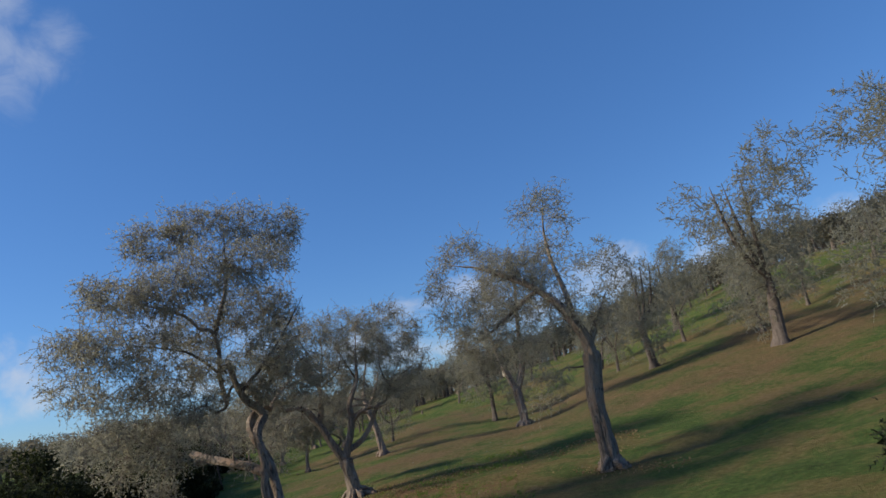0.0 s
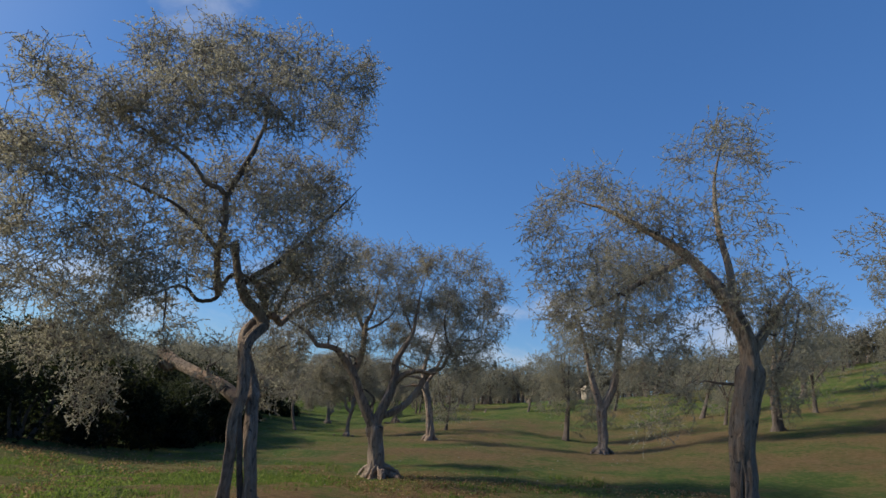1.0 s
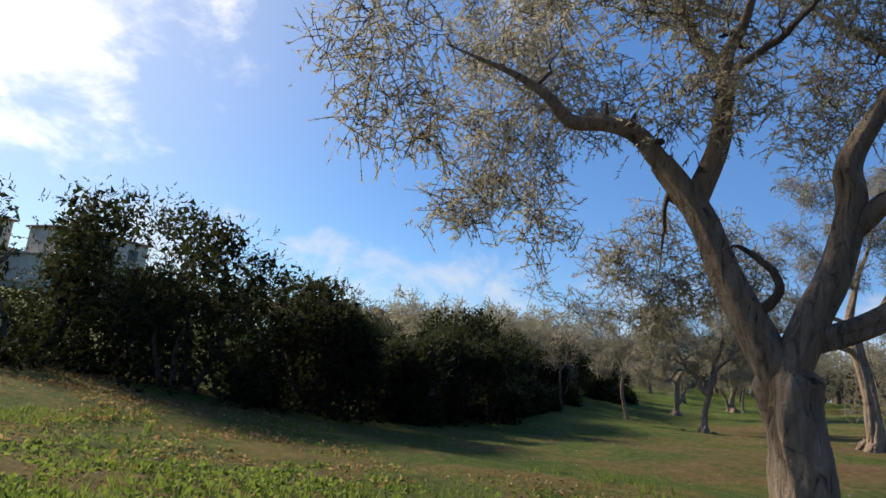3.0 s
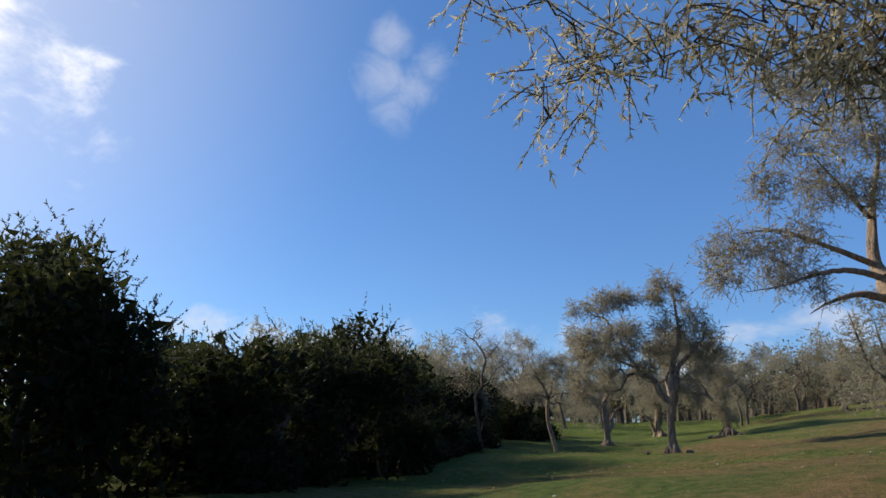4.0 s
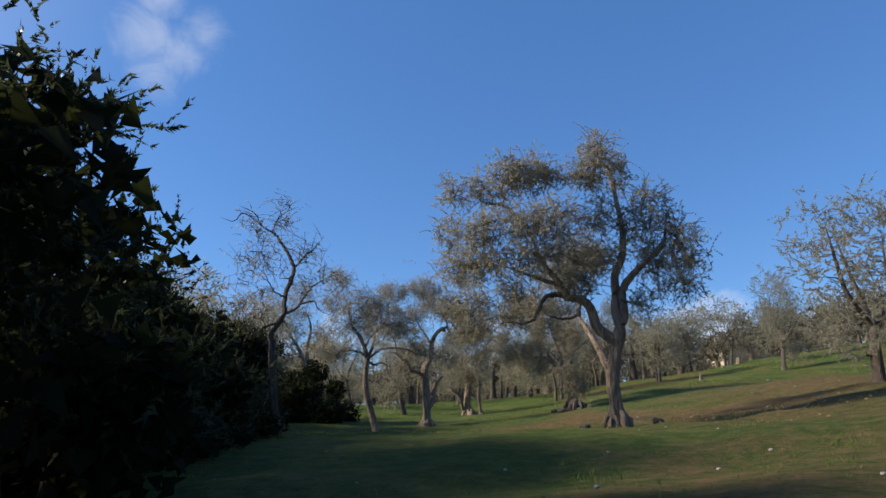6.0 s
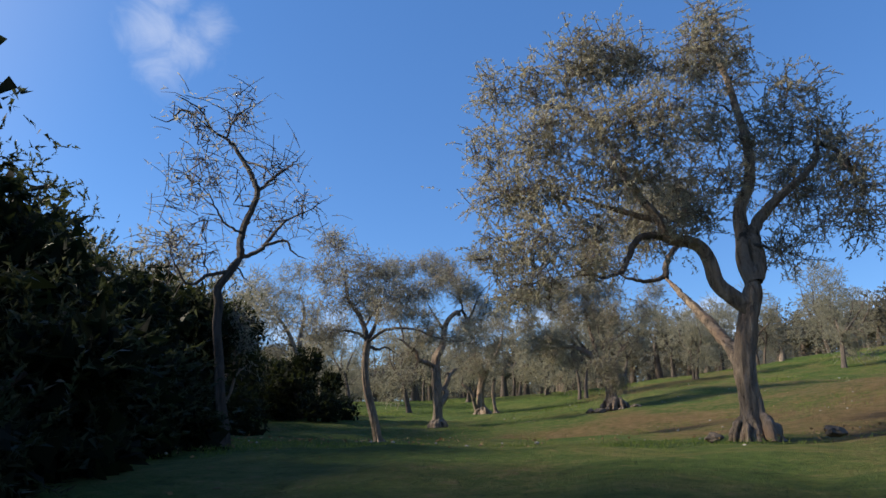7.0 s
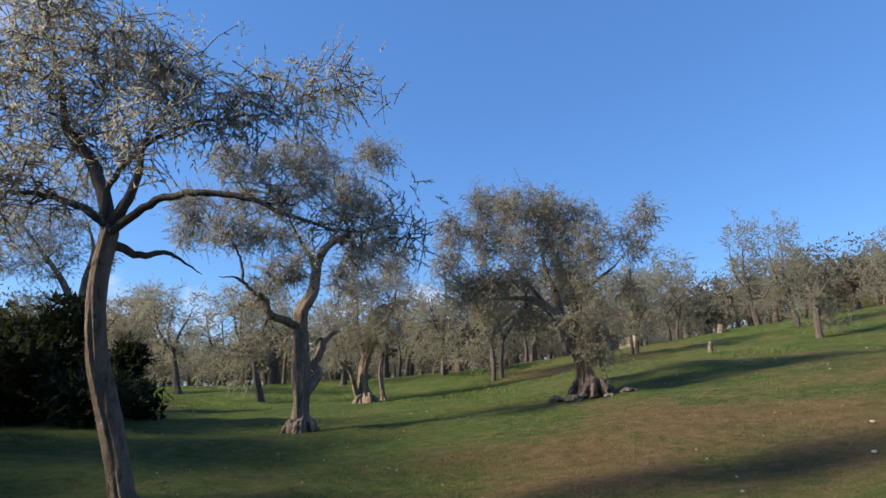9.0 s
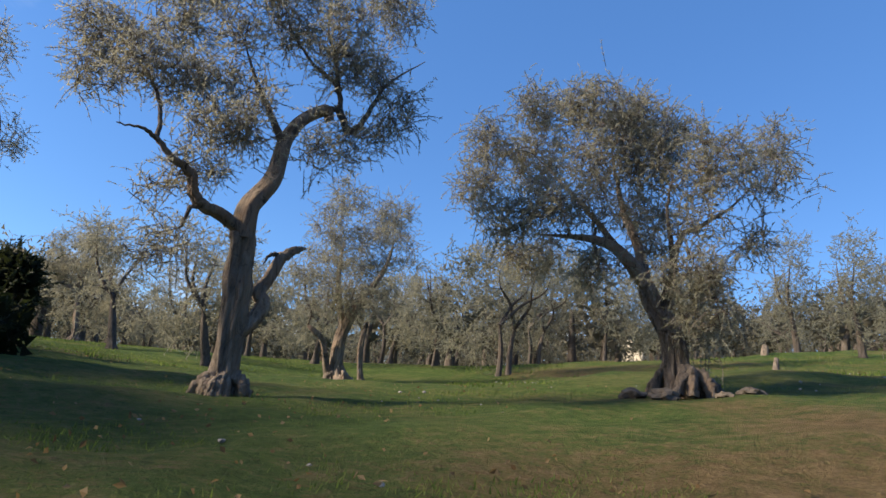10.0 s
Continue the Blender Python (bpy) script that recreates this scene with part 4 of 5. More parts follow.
tree = OldOlive('slender leaning olive tree with a dark trunk', -14.20, 37.10, 22.5, seed=104, n=442, leaf=0.96, size=0.036, flare=0.35)
tree.stem(0.081, 0.050, (0.05, 0.00, 0.15), (-0.01, -0.00, 0.40), (-0.09, 0.00, 0.67), (-0.15, 0.00, 0.90), (-0.18, -0.00, 1.22), (-0.16, -0.00, 1.50), (-0.14, -0.00, 1.61))
tree.limb(0.030, 0.009, (-0.14, -0.00, 1.59), (-0.29, -0.07, 1.67), (-0.46, -0.15, 1.70), (-0.66, -0.22, 1.66), (-0.81, -0.30, 1.52))
tree.limb(0.046, 0.010, (-0.16, 0.00, 1.57), (-0.27, 0.08, 1.95), (-0.46, 0.15, 2.21), (-0.55, 0.22, 2.59), (-0.67, 0.30, 2.96))
tree.limb(0.039, 0.010, (-0.13, -0.00, 1.59), (-0.03, -0.07, 1.83), (0.01, -0.13, 2.11), (0.18, -0.20, 2.36))
tree.limb(0.030, 0.010, (-0.11, 0.00, 1.50), (0.04, 0.10, 1.45), (0.18, 0.20, 1.49), (0.36, 0.30, 1.39))
tree.limb(0.029, 0.010, (-0.17, 0.00, 1.53), (0.05, -0.15, 1.70), (0.28, -0.30, 1.74), (0.55, -0.40, 1.72), (0.82, -0.50, 1.60), (1.13, -0.55, 1.53), (1.38, -0.60, 1.57))
tree.limb(0.025, 0.007, (-0.20, 0.00, 1.59), (-0.16, 0.00, 1.87), (0.10, -0.10, 2.15), (0.43, -0.20, 2.26), (0.83, -0.20, 2.36))
tree.puffs((-0.75, 0.43, 3.26, 0.29, 0.18), (-0.44, -0.20, 2.85, 0.26, 0.21), (-0.87, 0.35, 2.72, 0.28, 0.23), (-0.47, -0.12, 2.48, 0.26, 0.21))
tree.puffs((-0.12, 0.11, 2.70, 0.28, 0.23), (0.13, 0.28, 2.73, 0.18, 0.24), (-1.01, 0.00, 2.03, 0.25, 0.21), (-0.70, 0.23, 2.17, 0.32, 0.22))
tree.puffs((-0.29, 0.24, 2.25, 0.30, 0.23), (0.04, -0.59, 1.98, 0.20, 0.22), (-0.99, -0.55, 1.63, 0.18, 0.14), (-0.79, -0.42, 1.60, 0.23, 0.15))
tree.puffs((-0.49, -0.34, 1.72, 0.20, 0.15), (-1.16, -0.36, 1.79, 0.15, 0.15), (1.43, -0.57, 1.58, 0.21, 0.11), (1.08, -0.47, 1.60, 0.20, 0.11))
tree.puffs((0.72, -0.24, 1.75, 0.20, 0.13), (1.06, -0.07, 2.58, 0.25, 0.21), (0.65, -0.39, 2.29, 0.25, 0.25), (1.15, -0.38, 2.52, 0.12, 0.16))
tree.puffs((0.28, -0.35, 2.24, 0.24, 0.24), (-0.05, -0.19, 2.52, 0.27, 0.27))
tree.grow()

tree = OldOlive('tall olive tree with a pale furrowed trunk and side stem', -14.45, 42.00, 18.7, seed=105, n=900, leaf=1.49, size=0.032, flare=0.35)
tree.stem(0.136, 0.110, (0.04, 0.00, -0.00), (0.02, -0.00, 0.24), (0.01, 0.00, 0.46), (0.00, -0.00, 0.69), (-0.02, 0.00, 0.92), (-0.03, 0.00, 1.16), (-0.04, -0.00, 1.30))
tree.limb(0.065, 0.022, (-0.12, 0.00, 1.30), (-0.28, -0.04, 1.40), (-0.44, -0.07, 1.45), (-0.50, -0.11, 1.52), (-0.54, -0.15, 1.67), (-0.68, -0.19, 1.75), (-0.81, -0.22, 1.87), (-0.92, -0.26, 1.92), (-1.09, -0.30, 1.90))
tree.limb(0.024, 0.010, (-0.80, -0.20, 1.90), (-0.84, -0.12, 2.18), (-0.96, -0.05, 2.43), (-1.14, 0.02, 2.63), (-1.22, 0.10, 2.91))
tree.limb(0.019, 0.010, (-1.13, -0.00, 2.62), (-1.31, 0.05, 2.81), (-1.44, 0.10, 3.01))
tree.limb(0.106, 0.048, (0.02, 0.00, 1.24), (0.02, 0.02, 1.51), (0.09, 0.05, 1.67), (0.16, 0.07, 1.83), (0.18, 0.10, 2.05), (0.20, 0.13, 2.25), (0.31, 0.15, 2.48), (0.49, 0.17, 2.63), (0.54, 0.20, 2.54))
tree.limb(0.033, 0.011, (0.43, 0.20, 2.62), (0.61, 0.24, 2.73), (0.54, 0.28, 2.96), (0.35, 0.32, 3.10), (0.16, 0.36, 3.31), (-0.06, 0.40, 3.64))
tree.limb(0.041, 0.017, (0.61, 0.20, 2.70), (0.74, 0.22, 2.51), (0.85, 0.24, 2.60), (0.95, 0.26, 2.88), (1.08, 0.28, 3.14), (1.40, 0.30, 3.46))
tree.limb(0.023, 0.012, (0.59, 0.20, 2.80), (0.50, 0.30, 3.26), (0.40, 0.40, 3.60), (0.41, 0.50, 3.99))
tree.limb(0.039, 0.010, (0.18, 0.10, 2.16), (0.01, -0.00, 2.40), (-0.19, -0.10, 2.68), (-0.33, -0.20, 2.96))
tree.limb(0.084, 0.049, (0.07, 0.00, 0.40), (0.15, 0.03, 0.50), (0.23, 0.06, 0.63), (0.25, 0.09, 0.74), (0.19, 0.11, 0.83), (0.24, 0.14, 0.94), (0.29, 0.17, 1.09), (0.32, 0.20, 1.20))
tree.limb(0.051, 0.035, (0.31, 0.20, 1.15), (0.41, 0.23, 1.26), (0.52, 0.25, 1.31))
tree.limb(0.029, 0.014, (0.32, 0.20, 1.19), (0.22, 0.15, 1.18), (0.17, 0.10, 1.07))
tree.puffs((-1.54, 0.40, 3.05, 0.28, 0.23), (-1.57, 0.62, 2.70, 0.28, 0.28), (-1.06, -0.17, 2.60, 0.25, 0.25), (-0.84, 0.29, 3.14, 0.28, 0.23))
tree.puffs((-0.39, -0.22, 3.04, 0.26, 0.22), (0.09, 0.45, 3.47, 0.31, 0.25), (0.53, -0.38, 3.24, 0.27, 0.22), (1.08, 0.52, 4.02, 0.33, 0.21))
tree.puffs((1.13, 0.01, 2.75, 0.19, 0.24), (0.89, 0.32, 3.20, 0.25, 0.25), (-0.72, 0.05, 2.55, 0.27, 0.22), (-0.29, -0.26, 2.47, 0.26, 0.21))
tree.puffs((0.52, -0.01, 3.04, 0.23, 0.23), (-0.35, -0.63, 1.94, 0.25, 0.17), (-0.08, -0.64, 2.01, 0.19, 0.19), (-0.63, 0.04, 1.62, 0.16, 0.19))
tree.puffs((-0.64, -0.03, 1.05, 0.20, 0.16), (-0.52, 0.47, 1.91, 0.23, 0.18), (0.39, -0.67, 1.88, 0.18, 0.15), (0.75, 0.08, 2.31, 0.26, 0.18))
tree.puffs((1.07, -0.01, 2.50, 0.18, 0.13), (-0.84, 0.14, 1.53, 0.16, 0.12), (-0.94, 0.32, 3.67, 0.47, 0.26), (-0.00, 0.03, 3.74, 0.47, 0.26))
tree.grow()

tree = OldOlive('broad low olive tree on a mound of gnarled roots', -10.50, 42.75, -20.8, seed=106, n=1050, leaf=1.82, size=0.032, per=8, flare=0.8)
tree.stem(0.156, 0.088, (-0.01, 0.00, -0.00), (-0.08, -0.00, 0.22), (-0.13, 0.00, 0.45), (-0.23, -0.00, 0.66), (-0.32, -0.00, 0.82), (-0.38, 0.00, 1.01))
tree.limb(0.083, 0.028, (-0.38, -0.00, 0.98), (-0.52, -0.08, 1.16), (-0.67, -0.16, 1.30), (-0.86, -0.24, 1.36), (-1.09, -0.32, 1.37), (-1.38, -0.40, 1.37))
tree.limb(0.051, 0.017, (-0.13, -0.00, 0.43), (-0.15, 0.06, 0.92), (-0.08, 0.12, 1.47), (0.12, 0.18, 1.63), (0.38, 0.24, 1.83), (0.56, 0.30, 2.05))
tree.limb(0.057, 0.019, (-0.38, 0.00, 1.01), (-0.46, 0.13, 1.38), (-0.62, 0.25, 1.78), (-0.74, 0.37, 2.27), (-0.83, 0.50, 2.80))
tree.limb(0.036, 0.016, (-0.25, -0.00, 0.69), (-0.13, -0.17, 1.14), (-0.18, -0.33, 1.59), (-0.14, -0.50, 1.91))
tree.limb(0.038, 0.013, (-0.54, -0.10, 1.18), (-0.84, -0.00, 1.58), (-1.23, 0.10, 2.05), (-1.65, 0.20, 2.50))
tree.puffs((-2.12, 0.10, 2.55, 0.29, 0.29), (-2.17, -0.01, 1.97, 0.28, 0.28), (-1.55, 0.18, 3.01, 0.35, 0.29), (-0.95, -0.40, 2.73, 0.31, 0.26))
tree.puffs((-0.64, 0.08, 2.86, 0.27, 0.27), (-0.11, 0.28, 2.62, 0.33, 0.27), (0.24, -0.49, 2.12, 0.23, 0.18), (0.83, 0.78, 2.74, 0.24, 0.21))
tree.puffs((0.70, 0.39, 2.23, 0.28, 0.23), (-1.71, 0.73, 2.62, 0.44, 0.37), (-0.88, -0.33, 2.21, 0.36, 0.31), (-0.36, -0.09, 2.17, 0.37, 0.31))
tree.puffs((0.15, -0.38, 1.92, 0.28, 0.23), (-1.58, -0.73, 1.44, 0.29, 0.24), (-1.15, -0.77, 1.51, 0.29, 0.23), (-0.80, -0.41, 1.68, 0.30, 0.24))
tree.puffs((-0.39, 0.58, 1.88, 0.34, 0.27), (0.10, -0.54, 1.44, 0.22, 0.17), (-1.59, 0.30, 1.35, 0.34, 0.28), (-0.77, -0.40, 1.07, 0.24, 0.21))
tree.puffs((0.06, -0.70, 0.97, 0.31, 0.21), (0.16, -0.49, 0.67, 0.26, 0.22), (-0.36, 0.28, 1.37, 0.20, 0.20), (0.55, 0.00, 1.36, 0.21, 0.18))
tree.puffs((0.07, 0.08, 0.50, 0.21, 0.18), (-0.48, -0.07, 2.58, 0.32, 0.26), (0.84, -0.36, 1.93, 0.17, 0.12))
tree.grow()

tree = OldOlive('olive tree with a split hollow trunk and drooping crown', 2.73, 16.19, -12.1, seed=107, n=700, leaf=1.0, size=0.055, flare=0.5)
tree.stem(0.218, 0.185, (-0.06, 0.00, 0.25), (-0.08, -0.00, 0.75), (-0.11, -0.00, 1.20), (-0.06, 0.00, 1.66), (0.00, 0.00, 2.13), (0.02, 0.00, 2.45), slot=(0.55, 0.55, 3.1, 0.28))
tree.limb(0.148, 0.052, (0.02, 0.00, 2.37), (-0.03, -0.08, 2.76), (-0.25, -0.16, 3.23), (-0.52, -0.24, 3.63), (-0.95, -0.32, 4.05), (-1.44, -0.40, 4.35))
tree.limb(0.074, 0.028, (-0.19, -0.00, 3.09), (-0.27, 0.10, 3.79), (-0.43, 0.20, 4.54), (-0.48, 0.30, 5.32), (-0.35, 0.40, 6.09))
tree.limb(0.084, 0.034, (0.01, -0.00, 2.53), (0.31, 0.20, 3.10), (0.58, 0.40, 3.65))
tree.limb(0.062, 0.027, (-0.84, -0.20, 3.94), (-1.36, -0.27, 3.62), (-1.93, -0.33, 3.25), (-2.51, -0.40, 2.95))
tree.limb(0.055, 0.018, (-1.44, -0.40, 4.35), (-2.04, -0.45, 4.68), (-2.68, -0.50, 4.88))
tree.puffs((-0.29, -0.02, 5.95, 0.53, 0.40), (-0.94, 0.84, 5.91, 0.44, 0.44), (-0.02, -0.60, 5.06, 0.45, 0.45), (-2.55, 0.47, 5.35, 0.80, 0.40))
tree.puffs((-3.09, -0.50, 4.56, 0.47, 0.33), (-1.58, -0.61, 4.56, 0.69, 0.43), (-0.71, -0.35, 4.43, 0.59, 0.47), (-2.54, -0.81, 3.85, 0.70, 0.52))
tree.puffs((-1.99, 0.87, 4.01, 0.89, 0.59), (-0.95, -0.27, 3.54, 0.59, 0.42), (-2.02, -0.65, 2.97, 0.76, 0.51), (-1.09, -1.00, 2.68, 0.54, 0.39))
tree.puffs((0.08, -0.88, 4.13, 0.35, 0.42), (0.14, -0.57, 3.29, 0.54, 0.46), (0.53, -0.16, 3.09, 0.43, 0.47), (-0.35, 0.20, 3.21, 0.43, 0.43))
tree.puffs((-1.14, 0.96, 2.01, 0.50, 0.55), (-1.37, 0.78, 1.37, 0.40, 0.31), (-2.02, -0.52, 2.27, 0.38, 0.38), (-2.97, 0.22, 3.23, 0.57, 0.48))
tree.grow()

tree = OldOlive('high olive tree with a leaning trunk on the open slope', -5.80, 30.40, -8.9, seed=108, n=1000, leaf=1.43, size=0.039, flare=0.8)
tree.stem(0.188, 0.130, (0.40, -0.00, 0.71), (0.33, -0.00, 1.09), (0.22, 0.00, 1.48), (0.11, -0.00, 1.81), (0.03, 0.00, 2.11), (-0.01, 0.00, 2.27))
tree.limb(0.114, 0.033, (-0.02, 0.00, 2.25), (-0.12, 0.10, 2.54), (-0.09, 0.20, 3.04), (-0.02, 0.30, 3.59), (0.14, 0.40, 4.28), (0.17, 0.50, 5.03))
tree.limb(0.058, 0.019, (-0.04, 0.00, 2.24), (-0.30, -0.47, 2.31), (-0.60, -0.95, 2.24), (-0.93, -1.43, 2.04), (-1.28, -1.90, 1.91))
tree.limb(0.052, 0.020, (-0.15, -0.00, 2.48), (-0.52, -0.67, 2.67), (-0.97, -1.33, 2.85), (-1.30, -2.00, 2.71))
tree.limb(0.068, 0.020, (0.07, 0.00, 1.92), (-0.26, -0.33, 2.01), (-0.56, -0.67, 1.89), (-0.79, -1.00, 1.68))
tree.limb(0.096, 0.030, (0.03, -0.00, 2.08), (0.34, 0.07, 2.57), (0.62, 0.13, 3.22), (0.81, 0.20, 4.07))
tree.limb(0.042, 0.014, (-0.05, -0.00, 3.25), (-0.32, -0.60, 3.73), (-0.53, -1.20, 4.08))
tree.puffs((-0.78, -1.25, 5.18, 0.30, 0.22), (-0.23, -1.28, 4.89, 0.42, 0.32), (0.39, 0.35, 5.52, 0.48, 0.44), (-0.63, -1.42, 4.05, 0.38, 0.31))
tree.puffs((-0.11, -0.25, 4.57, 0.50, 0.42), (0.42, -0.18, 4.27, 0.40, 0.40), (-0.93, -1.55, 3.47, 0.31, 0.31), (-0.44, -0.87, 3.57, 0.39, 0.39))
tree.puffs((0.08, -0.48, 3.51, 0.39, 0.39), (-1.55, -1.94, 2.57, 0.30, 0.30), (-1.15, -1.53, 2.61, 0.37, 0.31), (-0.70, -1.16, 2.71, 0.38, 0.31))
tree.puffs((-1.45, -2.31, 2.07, 0.28, 0.22), (-1.07, -1.14, 2.31, 0.31, 0.24), (0.99, -0.13, 4.51, 0.61, 0.54), (0.94, 0.38, 3.71, 0.55, 0.55))
tree.puffs((1.09, -0.08, 2.74, 0.37, 0.37), (-0.62, -1.01, 2.09, 0.27, 0.24), (0.86, -0.14, 5.21, 0.59, 0.44))
tree.grow()

tree = OldOlive('thin pale forked sapling beside the hedge', -15.35, 34.93, 38.1, seed=109, n=30, leaf=0.4, size=0.045, flare=0.3)
tree.stem(0.023, 0.014, (-0.05, 0.00, 0.42), (0.00, 0.00, 0.55), (0.03, 0.00, 0.73), (0.02, -0.00, 0.95), (0.01, -0.00, 1.18), (0.01, -0.00, 1.45))
tree.limb(0.016, 0.009, (0.02, -0.00, 0.75), (0.11, 0.05, 0.84), (0.20, 0.10, 0.92))
tree.limb(0.013, 0.007, (0.01, 0.00, 1.15), (-0.08, -0.05, 1.34), (-0.13, -0.10, 1.51))
tree.puffs((-0.00, -0.18, 1.37, 0.18, 0.18), (0.14, -0.09, 1.17, 0.14, 0.14), (-0.13, -0.11, 1.51, 0.16, 0.13))
tree.grow()

tree = OldOlive('olive tree with a dark bent trunk between pale stems', -14.60, 49.00, 8.8, seed=110, n=520, leaf=1.56, size=0.041, flare=0.5)
tree.stem(0.176, 0.099, (0.04, -0.00, -0.05), (-0.10, 0.00, 0.38), (-0.07, 0.00, 0.91), (0.08, 0.00, 1.37), (0.25, 0.00, 1.75))
tree.stem(0.095, 0.063, (-0.21, -0.00, 0.07), (-0.31, -0.07, 0.35), (-0.43, -0.13, 0.73), (-0.72, -0.20, 0.97))
tree.stem(0.090, 0.056, (0.40, 0.30, -0.00), (0.32, 0.35, 0.66), (0.38, 0.40, 1.23))
tree.limb(0.081, 0.035, (0.20, -0.00, 1.61), (0.57, 0.15, 2.25), (0.72, 0.30, 3.01))
tree.limb(0.080, 0.034, (-0.04, 0.00, 0.97), (-0.28, 0.15, 1.90), (-0.30, 0.30, 2.86))
tree.puffs((-0.41, -0.70, 2.81, 0.58, 0.42), (0.45, 0.07, 3.15, 0.51, 0.51), (-0.74, -0.09, 2.13, 0.54, 0.43), (0.08, -0.76, 2.33, 0.57, 0.52))
tree.puffs((0.87, -0.55, 2.48, 0.38, 0.48), (0.68, 0.67, 3.59, 0.42, 0.42), (0.40, -0.59, 1.55, 0.57, 0.37), (-0.64, -0.20, 1.47, 0.37, 0.32))
tree.puffs((-0.31, 0.72, 3.83, 0.54, 0.42), (-0.23, -0.62, 1.56, 0.41, 0.36))
tree.grow()

tree = OldOlive('olive tree with a forked trunk and a high loose crown', 0.91, 31.44, -2.0, seed=111, n=1000, leaf=1.56, size=0.056, flare=0.5)
tree.stem(0.251, 0.193, (0.07, -0.00, -0.01), (0.04, 0.00, 0.73), (-0.03, -0.00, 1.38), (-0.02, 0.00, 1.67))
tree.limb(0.159, 0.060, (-0.02, 0.00, 1.48), (-0.35, -0.10, 2.42), (-0.63, -0.20, 3.38), (-0.91, -0.30, 4.55))
tree.limb(0.162, 0.061, (0.01, -0.00, 1.48), (0.39, 0.08, 2.46), (0.50, 0.15, 3.64), (0.62, 0.22, 5.06), (0.83, 0.30, 6.52))
tree.puffs((0.06, -0.18, 6.41, 1.30, 0.80), (1.53, 0.60, 6.79, 1.02, 0.92), (-0.70, -0.96, 5.22, 1.06, 0.87), (0.77, -0.86, 4.85, 1.14, 0.85))
tree.puffs((2.28, 0.86, 5.80, 0.91, 0.91), (-0.45, 0.37, 3.86, 1.11, 0.81), (1.12, -0.48, 3.47, 0.95, 0.76), (2.59, -0.04, 4.03, 0.76, 0.76))
tree.puffs((0.26, -0.50, 7.35, 0.99, 0.70), (2.04, 0.78, 7.68, 0.93, 0.82))
tree.grow()

tree = OldOlive('upright olive tree with a straight trunk and round crown', -23.07, 54.80, 30.0, seed=112, n=260, leaf=1.56, size=0.053, flare=0.4)
tree.stem(0.130, 0.081, (0.09, 0.00, -0.41), (-0.05, -0.00, 0.49), (-0.14, 0.00, 1.29), (-0.16, -0.00, 1.94))
tree.limb(0.062, 0.031, (-0.14, 0.00, 1.29), (-0.61, -0.10, 1.52), (-1.00, -0.20, 1.43))
tree.limb(0.067, 0.033, (-0.17, 0.00, 1.86), (-0.03, 0.10, 2.49), (-0.03, 0.20, 3.19))
tree.puffs((-0.58, 0.72, 2.73, 0.75, 0.47), (-0.12, -0.69, 3.01, 0.51, 0.35), (-1.00, 0.04, 2.03, 0.60, 0.44), (-0.05, -0.51, 2.15, 0.60, 0.45))
tree.puffs((0.31, -0.15, 2.61, 0.46, 0.46), (-0.52, 0.39, 1.75, 0.65, 0.41))
tree.grow()

tree = OldOlive('olive tree with a slim trunk beside the dark hedge', -19.47, 45.40, 31.2, seed=113, n=380, leaf=1.30, size=0.041, flare=0.4)
tree.stem(0.150, 0.086, (0.01, 0.00, -0.05), (-0.11, 0.00, 0.51), (-0.16, 0.00, 1.13), (-0.14, -0.00, 1.66))
tree.limb(0.072, 0.031, (-0.14, -0.00, 1.61), (-0.46, -0.10, 2.28), (-0.89, -0.20, 2.86), (-1.19, -0.30, 3.24))
tree.limb(0.079, 0.034, (-0.14, -0.00, 1.61), (-0.10, 0.10, 2.34), (-0.02, 0.20, 3.04), (-0.24, 0.30, 3.73))
tree.puffs((-1.06, 0.34, 3.41, 0.60, 0.55), (-1.40, -0.50, 3.69, 0.51, 0.51), (-0.48, -0.27, 3.33, 0.53, 0.53), (-0.06, -0.12, 2.86, 0.44, 0.44))
tree.puffs((-0.68, -0.18, 2.57, 0.53, 0.42), (-1.27, 0.29, 2.82, 0.53, 0.48), (-1.85, 0.46, 3.12, 0.53, 0.64), (-0.47, -0.26, 4.12, 0.49, 0.43))
tree.puffs((-0.86, -0.09, 1.82, 0.41, 0.31))
tree.grow()


